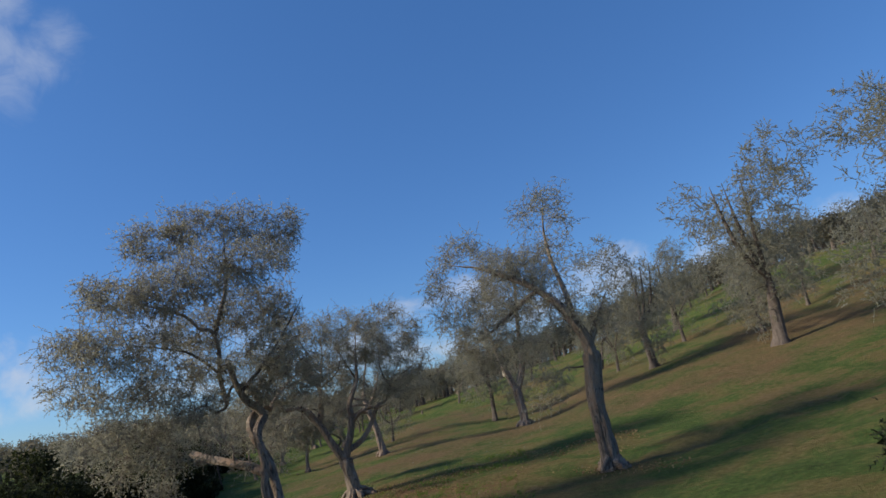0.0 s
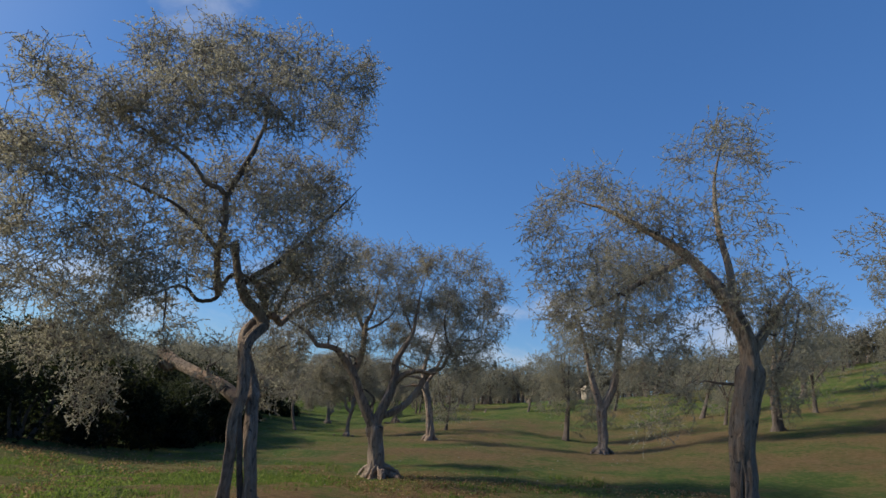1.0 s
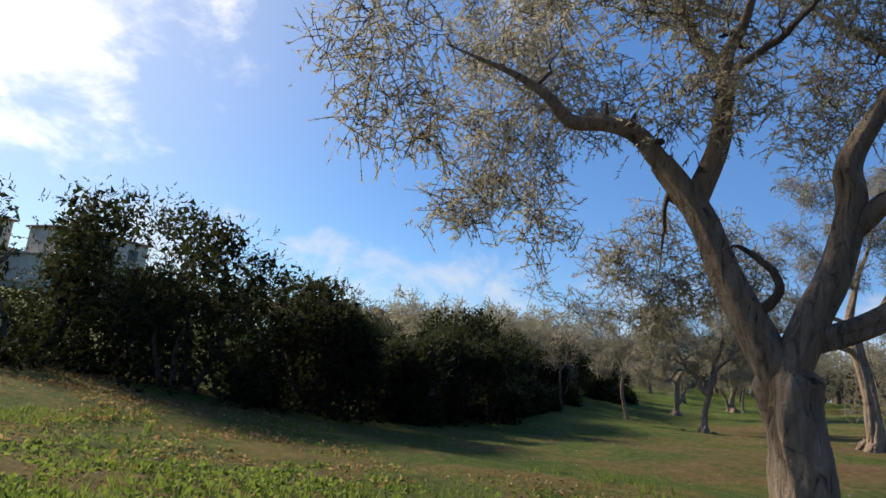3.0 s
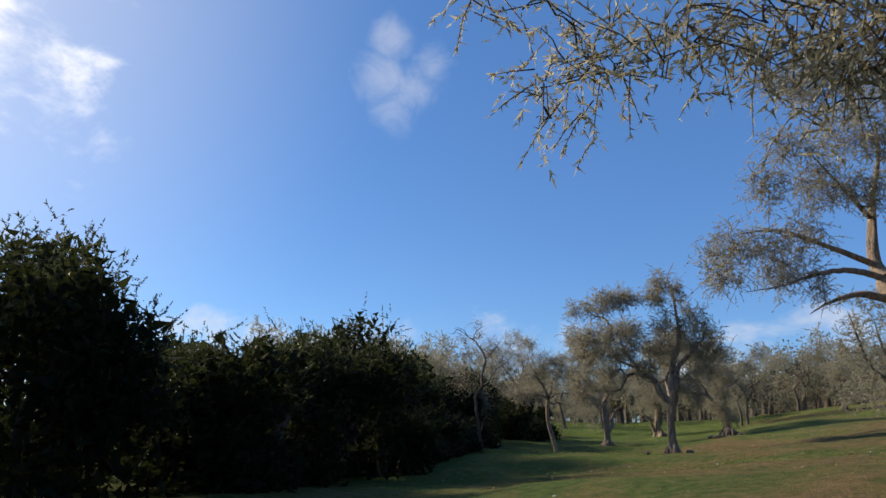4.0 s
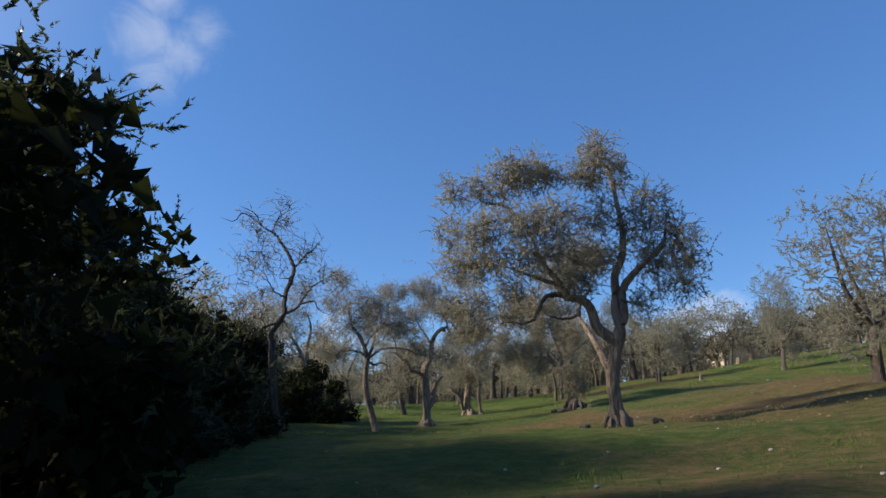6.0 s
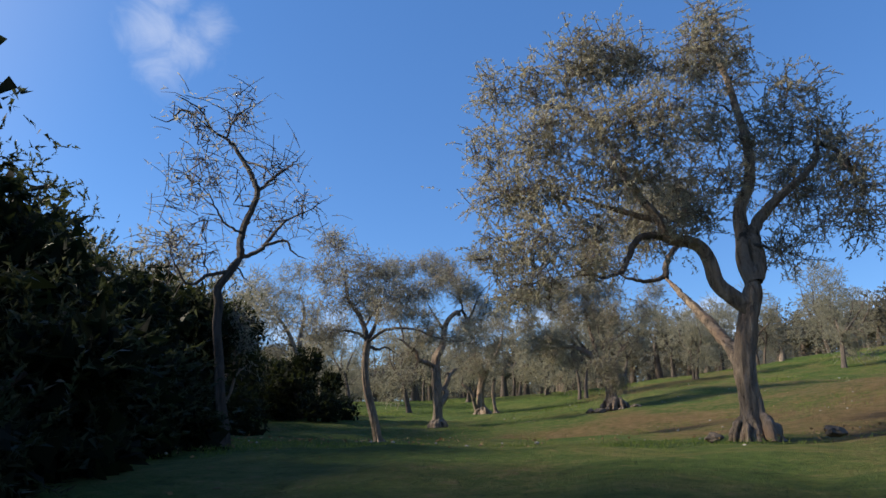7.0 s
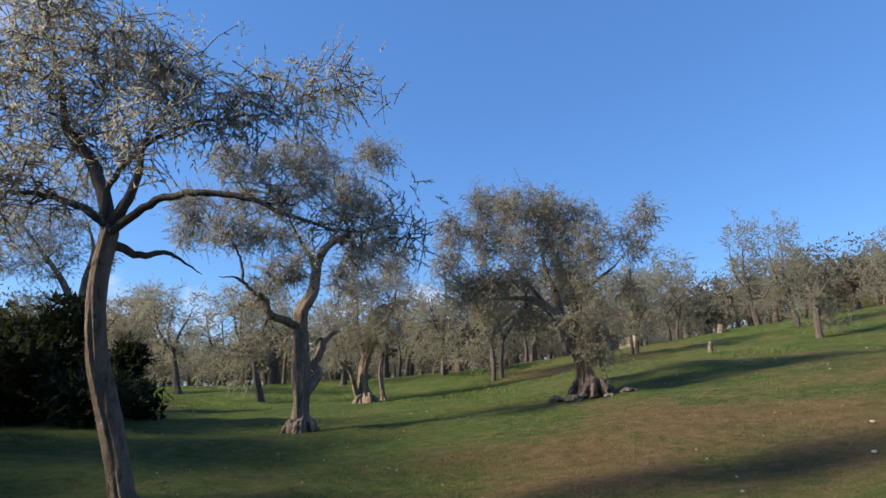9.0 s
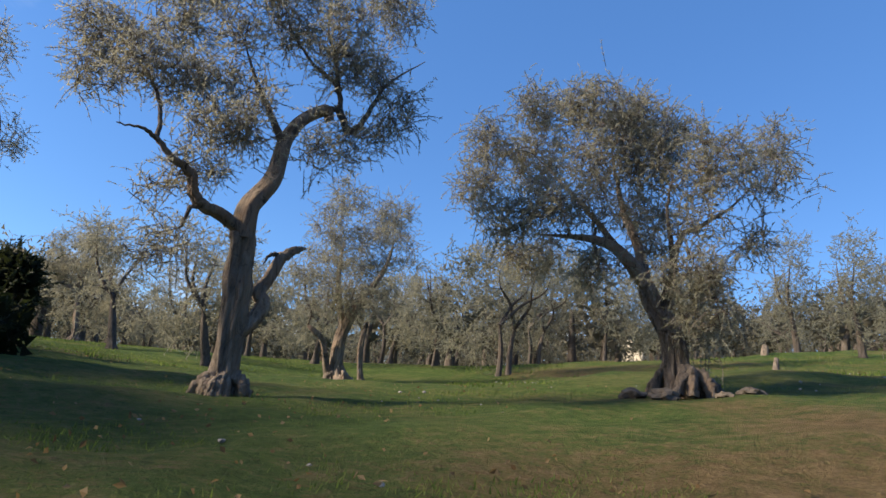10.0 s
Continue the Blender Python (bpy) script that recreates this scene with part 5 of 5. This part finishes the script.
# ---- other olive trees of the grove ----
def spare_olive(seed, label, height=4.6, spread=2.0, lean=0.3, stems=1, density=1.0, far=False):
    """One of the many olive trees further off."""
    rng = np.random.default_rng(seed)
    h0 = height * rng.uniform(0.26, 0.34)
    stout = height / 4.6
    limbs = []
    for s in range(stems):
        dx = (s - (stems - 1) / 2) * 0.35
        limbs.append((0.145 * stout / stems ** 0.5, 0.10 * stout / stems ** 0.4, [(dx, 0.0, 0.0), (dx + lean * 0.3, 0.1 * dx, h0 * 0.5), (dx * 1.8 + lean * 0.6, 0.2 * dx, h0)]))
        for _ in range(3 if stems == 1 else 2):
            a = rng.uniform(-1, 1)
            b = rng.normal(0, 0.5)
            limbs.append((0.065 * stout, 0.02 * stout, [(dx * 1.8 + lean * 0.6, 0.2 * dx, h0), (dx * 1.8 + lean + a * spread * 0.35, b * 0.4, h0 * 1.45),
                                        (lean + a * spread * 0.5, b * 0.8, height * 0.60), (lean + a * spread * 0.56, b, height * 0.72)]))
    blobs = []
    for _ in range(13):
        a, rr = rng.uniform(0, 6.28), spread * rng.uniform(0.15, 0.72)
        blobs.append((lean + rr * math.cos(a), rr * math.sin(a), height * rng.uniform(0.20, 0.84), spread * rng.uniform(0.34, 0.52), height * rng.uniform(0.13, 0.21)))
    tree = OldOlive(label, 0, 0, 0, seed + 1, int((110 if far else 190) * density), 1.0, 0.085 if far else 0.062, 0.4, 7, 20 if far else 24, 0.19, 0.3, 2)
    for r0, r1, line in limbs:
        (tree.stem if line[0][2] == 0 else tree.limb)(r0, r1, *line)
    tree.puffs(*blobs)
    return tree.grow()


KINDS = [spare_olive(11, "grey-green olive tree with a pale upright trunk", 4.8, 2.1, 0.2),
         spare_olive(23, "olive tree with twin stems and a round crown", 4.4, 2.2, -0.2, 2),
         spare_olive(37, "thinly leaved olive tree with a leaning trunk", 4.9, 1.9, 0.6, 1, 0.75),
         spare_olive(41, "low dense olive tree with a short trunk", 3.9, 2.3, 0.0, 2, 1.25),
         spare_olive(59, "slim olive tree with a narrow crown", 5.0, 1.6, -0.4, 1, 0.8)]
KINDS += [spare_olive(seed, "grey-green olive tree further up the grove", h, s, lean, n, d, True)
          for seed, h, s, lean, n, d in ((71, 4.8, 2.2, 0.2, 1, 1.0), (73, 4.5, 2.3, -0.2, 2, 1.1), (79, 4.9, 2.0, 0.5, 1, 0.8))]
KINDS.append(spare_olive(83, "large old olive tree with a full round crown", 7.2, 2.7, 0.3, 1, 2.6))
for k in KINDS:
    k.location = (0, 0, 0)
# kind, x, y, turn, size
GROVE = [(8, 11.6, 28.9, 20, 1.3), (8, 7.55, 34.1, 200, 1.0), (8, 13.2, 20.6, 120, 1.15), (8, -0.6, 37.0, 290, 0.8), (0, -5.95, 35.6, 30, 0.7),
         (8, 12.3, 47.5, 60, 0.95), (8, 16.5, 43.0, 150, 0.95), (2, 6.3, 44.0, 10, 1.0), (2, -3.6, 49.4, 60, 0.62), (4, -2.4, 52.6, 10, 0.68),
         (1, -7.6, 51.3, 110, 0.68), (3, -7.7, 56.8, 250, 0.92), (1, -5.4, 58.6, 75, 0.95), (4, -1.4, 57.3, 10, 0.85)]
GROVE += [(3, -11.4, 50.6, 40, 0.84), (1, -12.9, 54.6, 75, 0.82), (2, -17.3, 49.5, 190, 0.74), (0, -16.2, 54.4, 20, 0.8), (2, -20.5, 52.0, 170, 0.8),
          (0, -25.0, 58.6, 260, 0.85), (3, -24.5, 44.0, 40, 1.15), (2, -25.6, 49.0, 130, 0.9), (3, -19.9, 38.6, 10, 1.0), (3, -19.8, 41.0, 100, 0.9),
          (3, -9.8, 57.4, 15, 0.92), (1, -14.6, 58.0, 160, 0.95), (3, -18.9, 57.2, 280, 0.95), (0, -22.6, 60.5, 45, 0.95), (3, -3.0, 62.0, 330, 0.95)]
# three trees behind the hedge, added to throw shade over the grass
GROVE += [(3, -22.0, 34.2, 60, 0.98), (3, -22.6, 37.8, 150, 0.98), (3, -23.0, 41.2, 240, 0.95)]
used = set()


def plant(kind, x, y, turn, size):
    m = pose(x, y, gz(x, y) - 0.03, 0, 0, turn) @ Matrix.Diagonal((size, size, size, 1))
    if kind not in used:
        used.add(kind)
        KINDS[kind].matrix_world = m
        return KINDS[kind]
    t = copy_thing(KINDS[kind], m)
    t.matrix_world = m
    return t


for row in GROVE:
    plant(*row)
rng = np.random.default_rng(77)
OLD = [(-3.8, 13.7), (-3.95, 19.5), (-9.7, 33.1), (-13.6, 32.0), (-14.2, 37.1), (-14.4, 42.0), (-10.5, 42.7), (2.7, 16.2), (-5.8, 30.4),
       (-14.6, 49.0), (0.9, 31.4), (-23.1, 54.8), (-19.5, 45.4)]
placed = [(r[1], r[2]) for r in GROVE] + OLD


def clear_of(x, y, gap):
    return all((x - a) ** 2 + (y - b) ** 2 > gap * gap for a, b in placed)


# rows of trees further up the slope and at the end of the grove
for _ in range(900):
    if len(placed) > 96:
        break
    x, y = rng.uniform(-30, 32), rng.uniform(22, 74)
    near_path = y < 56 and -22 < x < -2
    if near_path or (x < -16 and y < 52) or (x < 6 and y < 40) or (x < 14 and y < 33) or not clear_of(x, y, 4.6):
        continue
    placed.append((x, y))
    plant(int(rng.integers(5, 8)), float(x), float(y), float(rng.uniform(0, 360)), float(rng.uniform(0.66, 0.88)))


# ---- the dark hedge on the western side ----
def shrub(label, x, y, height, spread, seed, blobs_n=9, tall=1.0):
    """A dense evergreen shrub: stems, an inner thicket with shade in its colour and an outer coat of leaves."""
    rng = np.random.default_rng(seed)
    ob = new("evergreen_shrub")
    tagged(ob, label, "shrub", "hedge shrubs")
    ob.matrix_world = pose(x, y, gz(x, y) - 0.05, 0, 0, rng.uniform(0, 360))
    blobs = []
    for _ in range(blobs_n):
        a, rr = rng.uniform(0, 6.28), spread * 0.7 * rng.uniform(0.0, 1.0) ** 0.6
        z = height * 0.80 * (1 - 0.7 * (rr / spread) ** 2) * rng.uniform(0.3, 1.0) ** 0.6
        if len(blobs) < 4:
            rr, z = spread * rng.uniform(0.5, 0.8), height * rng.uniform(0.1, 0.18)
        blobs.append((rr * math.cos(a), rr * math.sin(a), z, spread * rng.uniform(0.3, 0.5), height * rng.uniform(0.16, 0.28)))
    stems = []
    for _ in range(6):
        a = rng.uniform(0, 6.28)
        p = smooth_line([(0.2 * math.cos(a), 0.2 * math.sin(a), -0.1), (0.3 * spread * math.cos(a), 0.3 * spread * math.sin(a), height * 0.25),
                         (0.45 * spread * math.cos(a + 0.4), 0.45 * spread * math.sin(a + 0.4), height * 0.45)], 4)
        stems.append(tube(p, np.linspace(0.06, 0.015, len(p)), 6, rng))
    v, f = joined(stems)
    tagged(mesh_object("stemwork", v, f, BRANCH, ob), kind="stuff")
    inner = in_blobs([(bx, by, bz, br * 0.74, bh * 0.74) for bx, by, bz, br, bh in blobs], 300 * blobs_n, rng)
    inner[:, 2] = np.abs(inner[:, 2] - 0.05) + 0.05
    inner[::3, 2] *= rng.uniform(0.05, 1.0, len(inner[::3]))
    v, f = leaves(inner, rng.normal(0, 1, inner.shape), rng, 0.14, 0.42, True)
    tagged(mesh_object("thicket", v, f, CORE_SHADE, ob, smooth=False), kind="stuff")
    goals = in_blobs(blobs, int((48 if blobs_n > 12 else 36) * blobs_n), rng)
    goals[:, 2] = np.maximum(goals[:, 2], 0.12)
    out = goals - [0, 0, height * 0.35]
    out /= np.linalg.norm(out, axis=1, keepdims=True) + 1e-9
    (v, f), (lv, lf) = sprigs(goals, out, rng, 3, 0.24 * tall, 20 if blobs_n > 12 else 14, 0.034 if blobs_n > 12 else 0.045, 0.27, -0.1, 0.004, 2, True)
    tagged(mesh_object("crown", lv, lf, SHRUB, ob, smooth=False), kind="stuff")
    return ob


# x, y, height, half width
HEDGE = [(-19.0, 17.5, 4.2, 2.4), (-15.5, 18.2, 3.5, 2.0), (-13.6, 20.2, 3.2, 1.9), (-12.6, 22.4, 2.5, 1.6), (-12.5, 24.6, 2.1, 1.45), (-13.1, 26.6, 2.35, 1.5),
         (-14.3, 28.4, 2.65, 1.8), (-14.7, 30.7, 1.9, 1.3), (-16.0, 32.8, 2.6, 1.4), (-17.2, 35.0, 2.2, 1.4), (-16.0, 34.6, 1.8, 1.0), (-17.3, 36.9, 2.4, 1.4),
         (-18.5, 39.4, 2.5, 1.5), (-17.9, 42.6, 2.0, 1.3), (-18.6, 45.0, 1.4, 0.8), (-20.9, 43.6, 2.2, 1.5), (-22.2, 47.6, 2.3, 1.7)]
BACK = [(-15.6, 23.6, 3.3, 2.0), (-16.4, 27.2, 2.6, 2.0), (-17.8, 31.0, 3.0, 2.0), (-19.9, 35.0, 3.3, 2.1), (-20.8, 38.6, 3.0, 2.1), (-22.2, 41.8, 3.0, 2.1),
        (-23.6, 45.0, 3.0, 2.0), (-24.6, 49.0, 2.9, 2.0), (-28.4, 51.2, 2.9, 2.2), (-17.4, 20.8, 4.1, 2.2), (-22.5, 14.0, 4.6, 2.6), (-20.5, 25.0, 3.6, 2.4)]
LOW = [(-12.6, 27.6, 1.1, 0.9), (-13.6, 29.9, 1.0, 0.9), (-14.0, 31.4, 0.8, 0.7)]
for n, (x, y, h, s) in enumerate(HEDGE + BACK + LOW):
    shrub("dense dark evergreen shrub of the shaded hedge", x, y, h * 1.12, s * 1.05, 300 + n, 17 if 19 < y < 37 and n < 11 else 10)


shrub("young olive bush with dull green leaves", 5.9, 10.2, 1.7, 0.8, 390, 6)


# ---- the far wood behind the grove ----
def far_wood():
    """The closed olive wood round the grove, too far off to tell one tree from another."""
    rng = np.random.default_rng(9)
    spots = []
    for _ in range(16000):
        x, y = rng.uniform(-80, 70), rng.uniform(14, 150)
        if (y < 57 and -28 < x < -4) or (y < 66 and -4 <= x < 26) or (x < -28 and y < 46) or y < 24:
            continue
        far = max(0.0, y - 62, x - 26, -28 - x)
        if rng.random() > math.exp(-far / 30):
            continue
        if all((x - a) ** 2 + (y - b) ** 2 > (2.2 + 0.03 * far) ** 2 for a, b in spots) and clear_of(x, y, 2.4):
            spots.append((x, y))
    x, y = np.array(spots).T
    tall = rng.uniform(3.1, 4.4, len(x))
    clumps, boles, thick = [], [], []
    for px, py, h in zip(x, y, tall):
        base = np.array([px, py, gz(px, py)])
        w = h * rng.uniform(0.36, 0.55)
        m = 380
        q = rng.normal(0, 1, (m, 3))
        q = q / np.linalg.norm(q, axis=1, keepdims=True) * rng.uniform(0.5, 1.0, (m, 1)) ** 0.5
        q = q * (1 + 0.25 * np.sin(3 * q[:, :1] + px) + 0.2 * np.sin(5 * q[:, 2:] + py))
        clumps.append(base + q * [w, w, h * (0.39 if py < 75 else 0.47)] + [0, 0, h * (0.57 if py < 75 else 0.47)])
        k = np.array([[0, 0, -0.2], [rng.normal(0, 0.1), 0, h * 0.2], [rng.normal(0, 0.2), 0, h * 0.5]])
        boles.append(tube(base + k, np.array([0.22, 0.15, 0.09]), 5, rng, cap=False))
        inner = rng.normal(0, 1, (100, 3))
        inner *= rng.uniform(0.3, 0.75, (100, 1)) / np.linalg.norm(inner, axis=1, keepdims=True)
        thick.append(base + inner * [w, w, h * 0.38] + [0, 0, h * 0.52])
    at = np.vstack(clumps)
    v, f = leaves(at, rng.normal(0, 1, at.shape), rng, 0.22, 0.3, True)
    wood = new("far_wood")
    tagged(wood, "distant belt of grey-green olive wood", "woodland", kind="stuff")
    tagged(mesh_object("crown", v, f, FAR, wood, smooth=False), kind="stuff")
    v, f = joined(boles)
    tagged(mesh_object("trunkwork", v, f, BRANCH, wood), kind="stuff")
    at = np.vstack(thick)
    v, f = leaves(at, rng.normal(0, 1, at.shape), rng, 0.55, 0.4, True)
    tagged(mesh_object("thicket", v, f, FAR, wood, smooth=False), kind="stuff")


far_wood()


# ---- houses on the hillside beyond ----
def house(label, x, y, z, turn, storeys, width, deep, step):
    """A plain rendered house with set-back storeys, flat eaves, windows and sills."""
    ob = new("house")
    tagged(ob, label, "house")
    ob.matrix_world = pose(x, y, z, 0, 0, turn)

    def box(name, x0, x1, y0, y1, z0, z1, material, parent):
        bm = bmesh.new()
        bmesh.ops.create_cube(bm, size=1.0)
        bmesh.ops.scale(bm, vec=(x1 - x0, y1 - y0, z1 - z0), verts=bm.verts)
        bmesh.ops.translate(bm, vec=((x0 + x1) / 2, (y0 + y1) / 2, (z0 + z1) / 2), verts=bm.verts)
        bmesh.ops.bevel(bm, geom=bm.edges[:], offset=0.02, segments=1, affect="EDGES")
        me = bpy.data.meshes.new(name)
        bm.to_mesh(me)
        bm.free()
        me.materials.append(material)
        part = new(name, me)
        part.parent = parent
        return part

    low = 0.0
    for s in range(storeys):
        inset = s * step
        x0, x1, y0, y1 = -width / 2 + inset, width / 2 - inset * 0.4, -deep / 2, deep / 2 - inset
        wall = box("wall", x0, x1, y0, y1, low, low + 2.8, WALL, ob)
        box("roof", x0 - 0.35, x1 + 0.35, y0 - 0.35, y1 + 0.35, low + 2.8, low + 3.0, ROOF if s == storeys - 1 else WALL, ob)
        n = int((x1 - x0) // 2.6)
        for q in range(n):
            cx = x0 + (q + 0.5) * (x1 - x0) / n
            pane = box("window", cx - 0.55, cx + 0.55, y0 - 0.03, y0 + 0.05, low + 0.9, low + 2.1, GLASS, ob)
            box("sill", cx - 0.65, cx + 0.65, y0 - 0.12, y0 - 0.035, low + 0.8, low + 0.88, WALL, pane)
        low += 3.0
    return ob


house("beige terraced house with flat roofs above the hedge", -80.0, 36.0, gz(-80, 36) - 1.6, 100, 3, 13.0, 9.0, 1.2)
house("beige stepped house on the western hillside", -86.0, 25.0, gz(-86, 25) - 1.6, 100, 3, 11.0, 8.0, 1.0)
house("small white house between the olive trees", 0.8, 78.9, gz(0.8, 78.9) - 0.6, 200, 1, 3.4, 3.0, 0.0)


# ---- stump and stones by the trees ----
def stump(x, y, height, radius, seed):
    rng = np.random.default_rng(seed)
    ob = new("tree_stump")
    tagged(ob, "pale sawn olive stump in the grass", "tree stump")
    ob.matrix_world = pose(x, y, gz(x, y), 0, 0, 20)
    p = smooth_line([(0, 0, -0.15), (0.02, 0, height * 0.4), (0.06, 0.02, height)], 5)
    v, f = tube(p, np.linspace(radius, radius * 0.72, len(p)), 18, rng, 0.14, 0.12)
    mesh_object("trunk", v, f, BARK, ob)


stump(-4.1, 54.1, 0.3, 0.1, 5)
stump(-6.4, 49.1, 0.22, 0.06, 6)


def rock(x, y, size, seed):
    rng = np.random.default_rng(seed)
    bm = bmesh.new()
    bmesh.ops.create_icosphere(bm, subdivisions=3, radius=1.0)
    seeds = Vector((seed * 3.1, seed * 1.7, 0.0))
    for q in bm.verts:
        q.co *= 1 + 0.42 * noise.noise(q.co * 1.6 + seeds) + 0.2 * noise.noise(q.co * 5 + seeds)
        q.co.z *= 0.55
        q.co *= size
    me = bpy.data.meshes.new("rock")
    bm.to_mesh(me)
    bm.free()
    me.materials.append(ROCK)
    ob = new("rock", me)
    ob.matrix_world = pose(x, y, gz(x, y) + size * 0.12, 0, 0, float(rng.uniform(0, 360)))
    tagged(ob, "weathered grey-brown rock half sunk in the soil", "rock", "rocks at the olive roots")


for n, (x, y, s) in enumerate([(-11.05, 42.5, 0.11), (-10.85, 42.3, 0.12), (-10.1, 42.35, 0.10), (-10.4, 42.15, 0.08), (-9.3, 32.7, 0.07), (-10.1, 32.6, 0.06)]):
    rock(x, y, s, 40 + n)


# ---- grass, fallen leaves and stones ----
def blades(n, rng, area, tall, wide, thin_out, tuft=0.045):
    x0, x1, y0, y1 = area
    x, y = rng.uniform(x0, x1, n // 12), rng.uniform(y0, y1, n // 12)
    keep = thin_out(x, y) > rng.uniform(0, 1, len(x))
    x, y = np.repeat(x[keep], 12), np.repeat(y[keep], 12)
    x, y = x + rng.normal(0, tuft, len(x)), y + rng.normal(0, tuft, len(x))
    m = len(x)
    base = np.stack([x, y, ground_height(x, y) - 0.02], 1)
    ang = rng.uniform(0, 6.28, m)
    side = np.stack([np.cos(ang), np.sin(ang), 0 * ang], 1) * wide * rng.uniform(0.6, 1.4, (m, 1))
    h = tall * rng.uniform(0.4, 1.3, (m, 1))
    bend = rng.normal(0, 0.45, (m, 3)) * h
    bend[:, 2] = 0
    tip = base + bend + np.array([0, 0, 1]) * h
    v = np.stack([base - side, base + side, tip], 1).reshape(-1, 3)
    return v, np.arange(m * 3).reshape(-1, 3)


def patches(x, y):
    """Where grass stands thick (1) and thin (0)."""
    q = np.sin(x * 0.9 + 0.6 * np.sin(y * 0.7)) + np.sin(y * 0.8 + 1.3 + 0.8 * np.sin(x * 0.5)) + 0.7 * np.sin((x + y) * 2.1)
    slope = np.clip((x + 0.1 * y + 12) / 9, 0, 1)
    worn = np.clip((x + 4.8) / 2.0, 0, 1) * np.clip((19 - y) / 2, 0, 1)      # trodden under the first trees
    return np.clip(0.66 + 0.22 * q - 0.40 * slope, 0.10, 1) * (1 - 0.72 * worn)


def meadow():
    rng = np.random.default_rng(21)
    sets = [blades(160000, rng, (-11, 1, 9, 20), 0.055, 0.006, patches), blades(60000, rng, (-11, 1, 10, 22), 0.11, 0.006, patches, 0.028), blades(190000, rng, (-17, -3, 22, 44), 0.028, 0.003, patches, 0.06),
            blades(60000, rng, (-26, 8, 45, 62), 0.06, 0.011, patches, 0.2)]
    v, f = joined(sets)
    # low broad-leaved weeds in cushions between the grass
    cx, cy = rng.uniform(-9.5, 1, 2600), rng.uniform(9.5, 20, 2600)
    x, y = np.repeat(cx, 22) + rng.normal(0, 0.07, 2600 * 22), np.repeat(cy, 22) + rng.normal(0, 0.07, 2600 * 22)
    keep = patches(x * 1.1 + 2, y) > rng.uniform(0.15, 0.75, len(x))
    at = np.stack([x, y, ground_height(x, y) + 0.012], 1)[keep]
    weeds = leaves(at, rng.normal(0, 1, at.shape) * [1, 1, 0.3] + [0, 0, 0.5], rng, 0.055, 0.30)
    v, f = joined([(v, f), weeds])
    tagged(mesh_object("meadow_grass", v, f, GRASS, smooth=False), "short green winter grass in uneven tufts", "grass", kind="stuff")
    sets = []
    for y0, y1, count, size in ((7, 21, 110000, 0.055), (22, 46, 16000, 0.030)):
        x, y = rng.uniform(-18, 4, count), rng.uniform(y0, y1, count)
        keep = patches(x * 1.3 + 5, y * 1.2) > rng.uniform(0.2, 0.9, count)
        x, y = x[keep], y[keep]
        at = np.stack([x, y, ground_height(x, y) + 0.022], 1)
        sets.append(leaves(at, rng.normal(0, 1, at.shape) * [1, 1, 0.25], rng, size, 0.30))
    v, f = joined(sets)
    tagged(mesh_object("leaf_litter", v, f, LITTER, smooth=False), "dry brown fallen leaves scattered over the grass", "leaf litter", kind="stuff")
    parts = []
    ico = bmesh.new()
    bmesh.ops.create_icosphere(ico, subdivisions=1, radius=1.0)
    vv = np.array([q.co[:] for q in ico.verts])
    ff = np.array([[q.index for q in fc.verts] for fc in ico.faces])
    ico.free()
    for _ in range(900):
        px, py = rng.uniform(-15, 3), rng.uniform(5, 50)
        r = 0.010 + 0.014 * rng.random() ** 3
        w = vv * (1 + rng.normal(0, 0.15, (len(vv), 1))) * [r, r * rng.uniform(0.6, 1.2), r * 0.6] + [px, py, gz(px, py) + r * 0.25]
        parts.append((w, ff))
    v, f = joined(parts)
    tagged(mesh_object("small_stones", v, f, STONE, smooth=False), "small pale field stones in the soil", "stones", kind="stuff")


meadow()
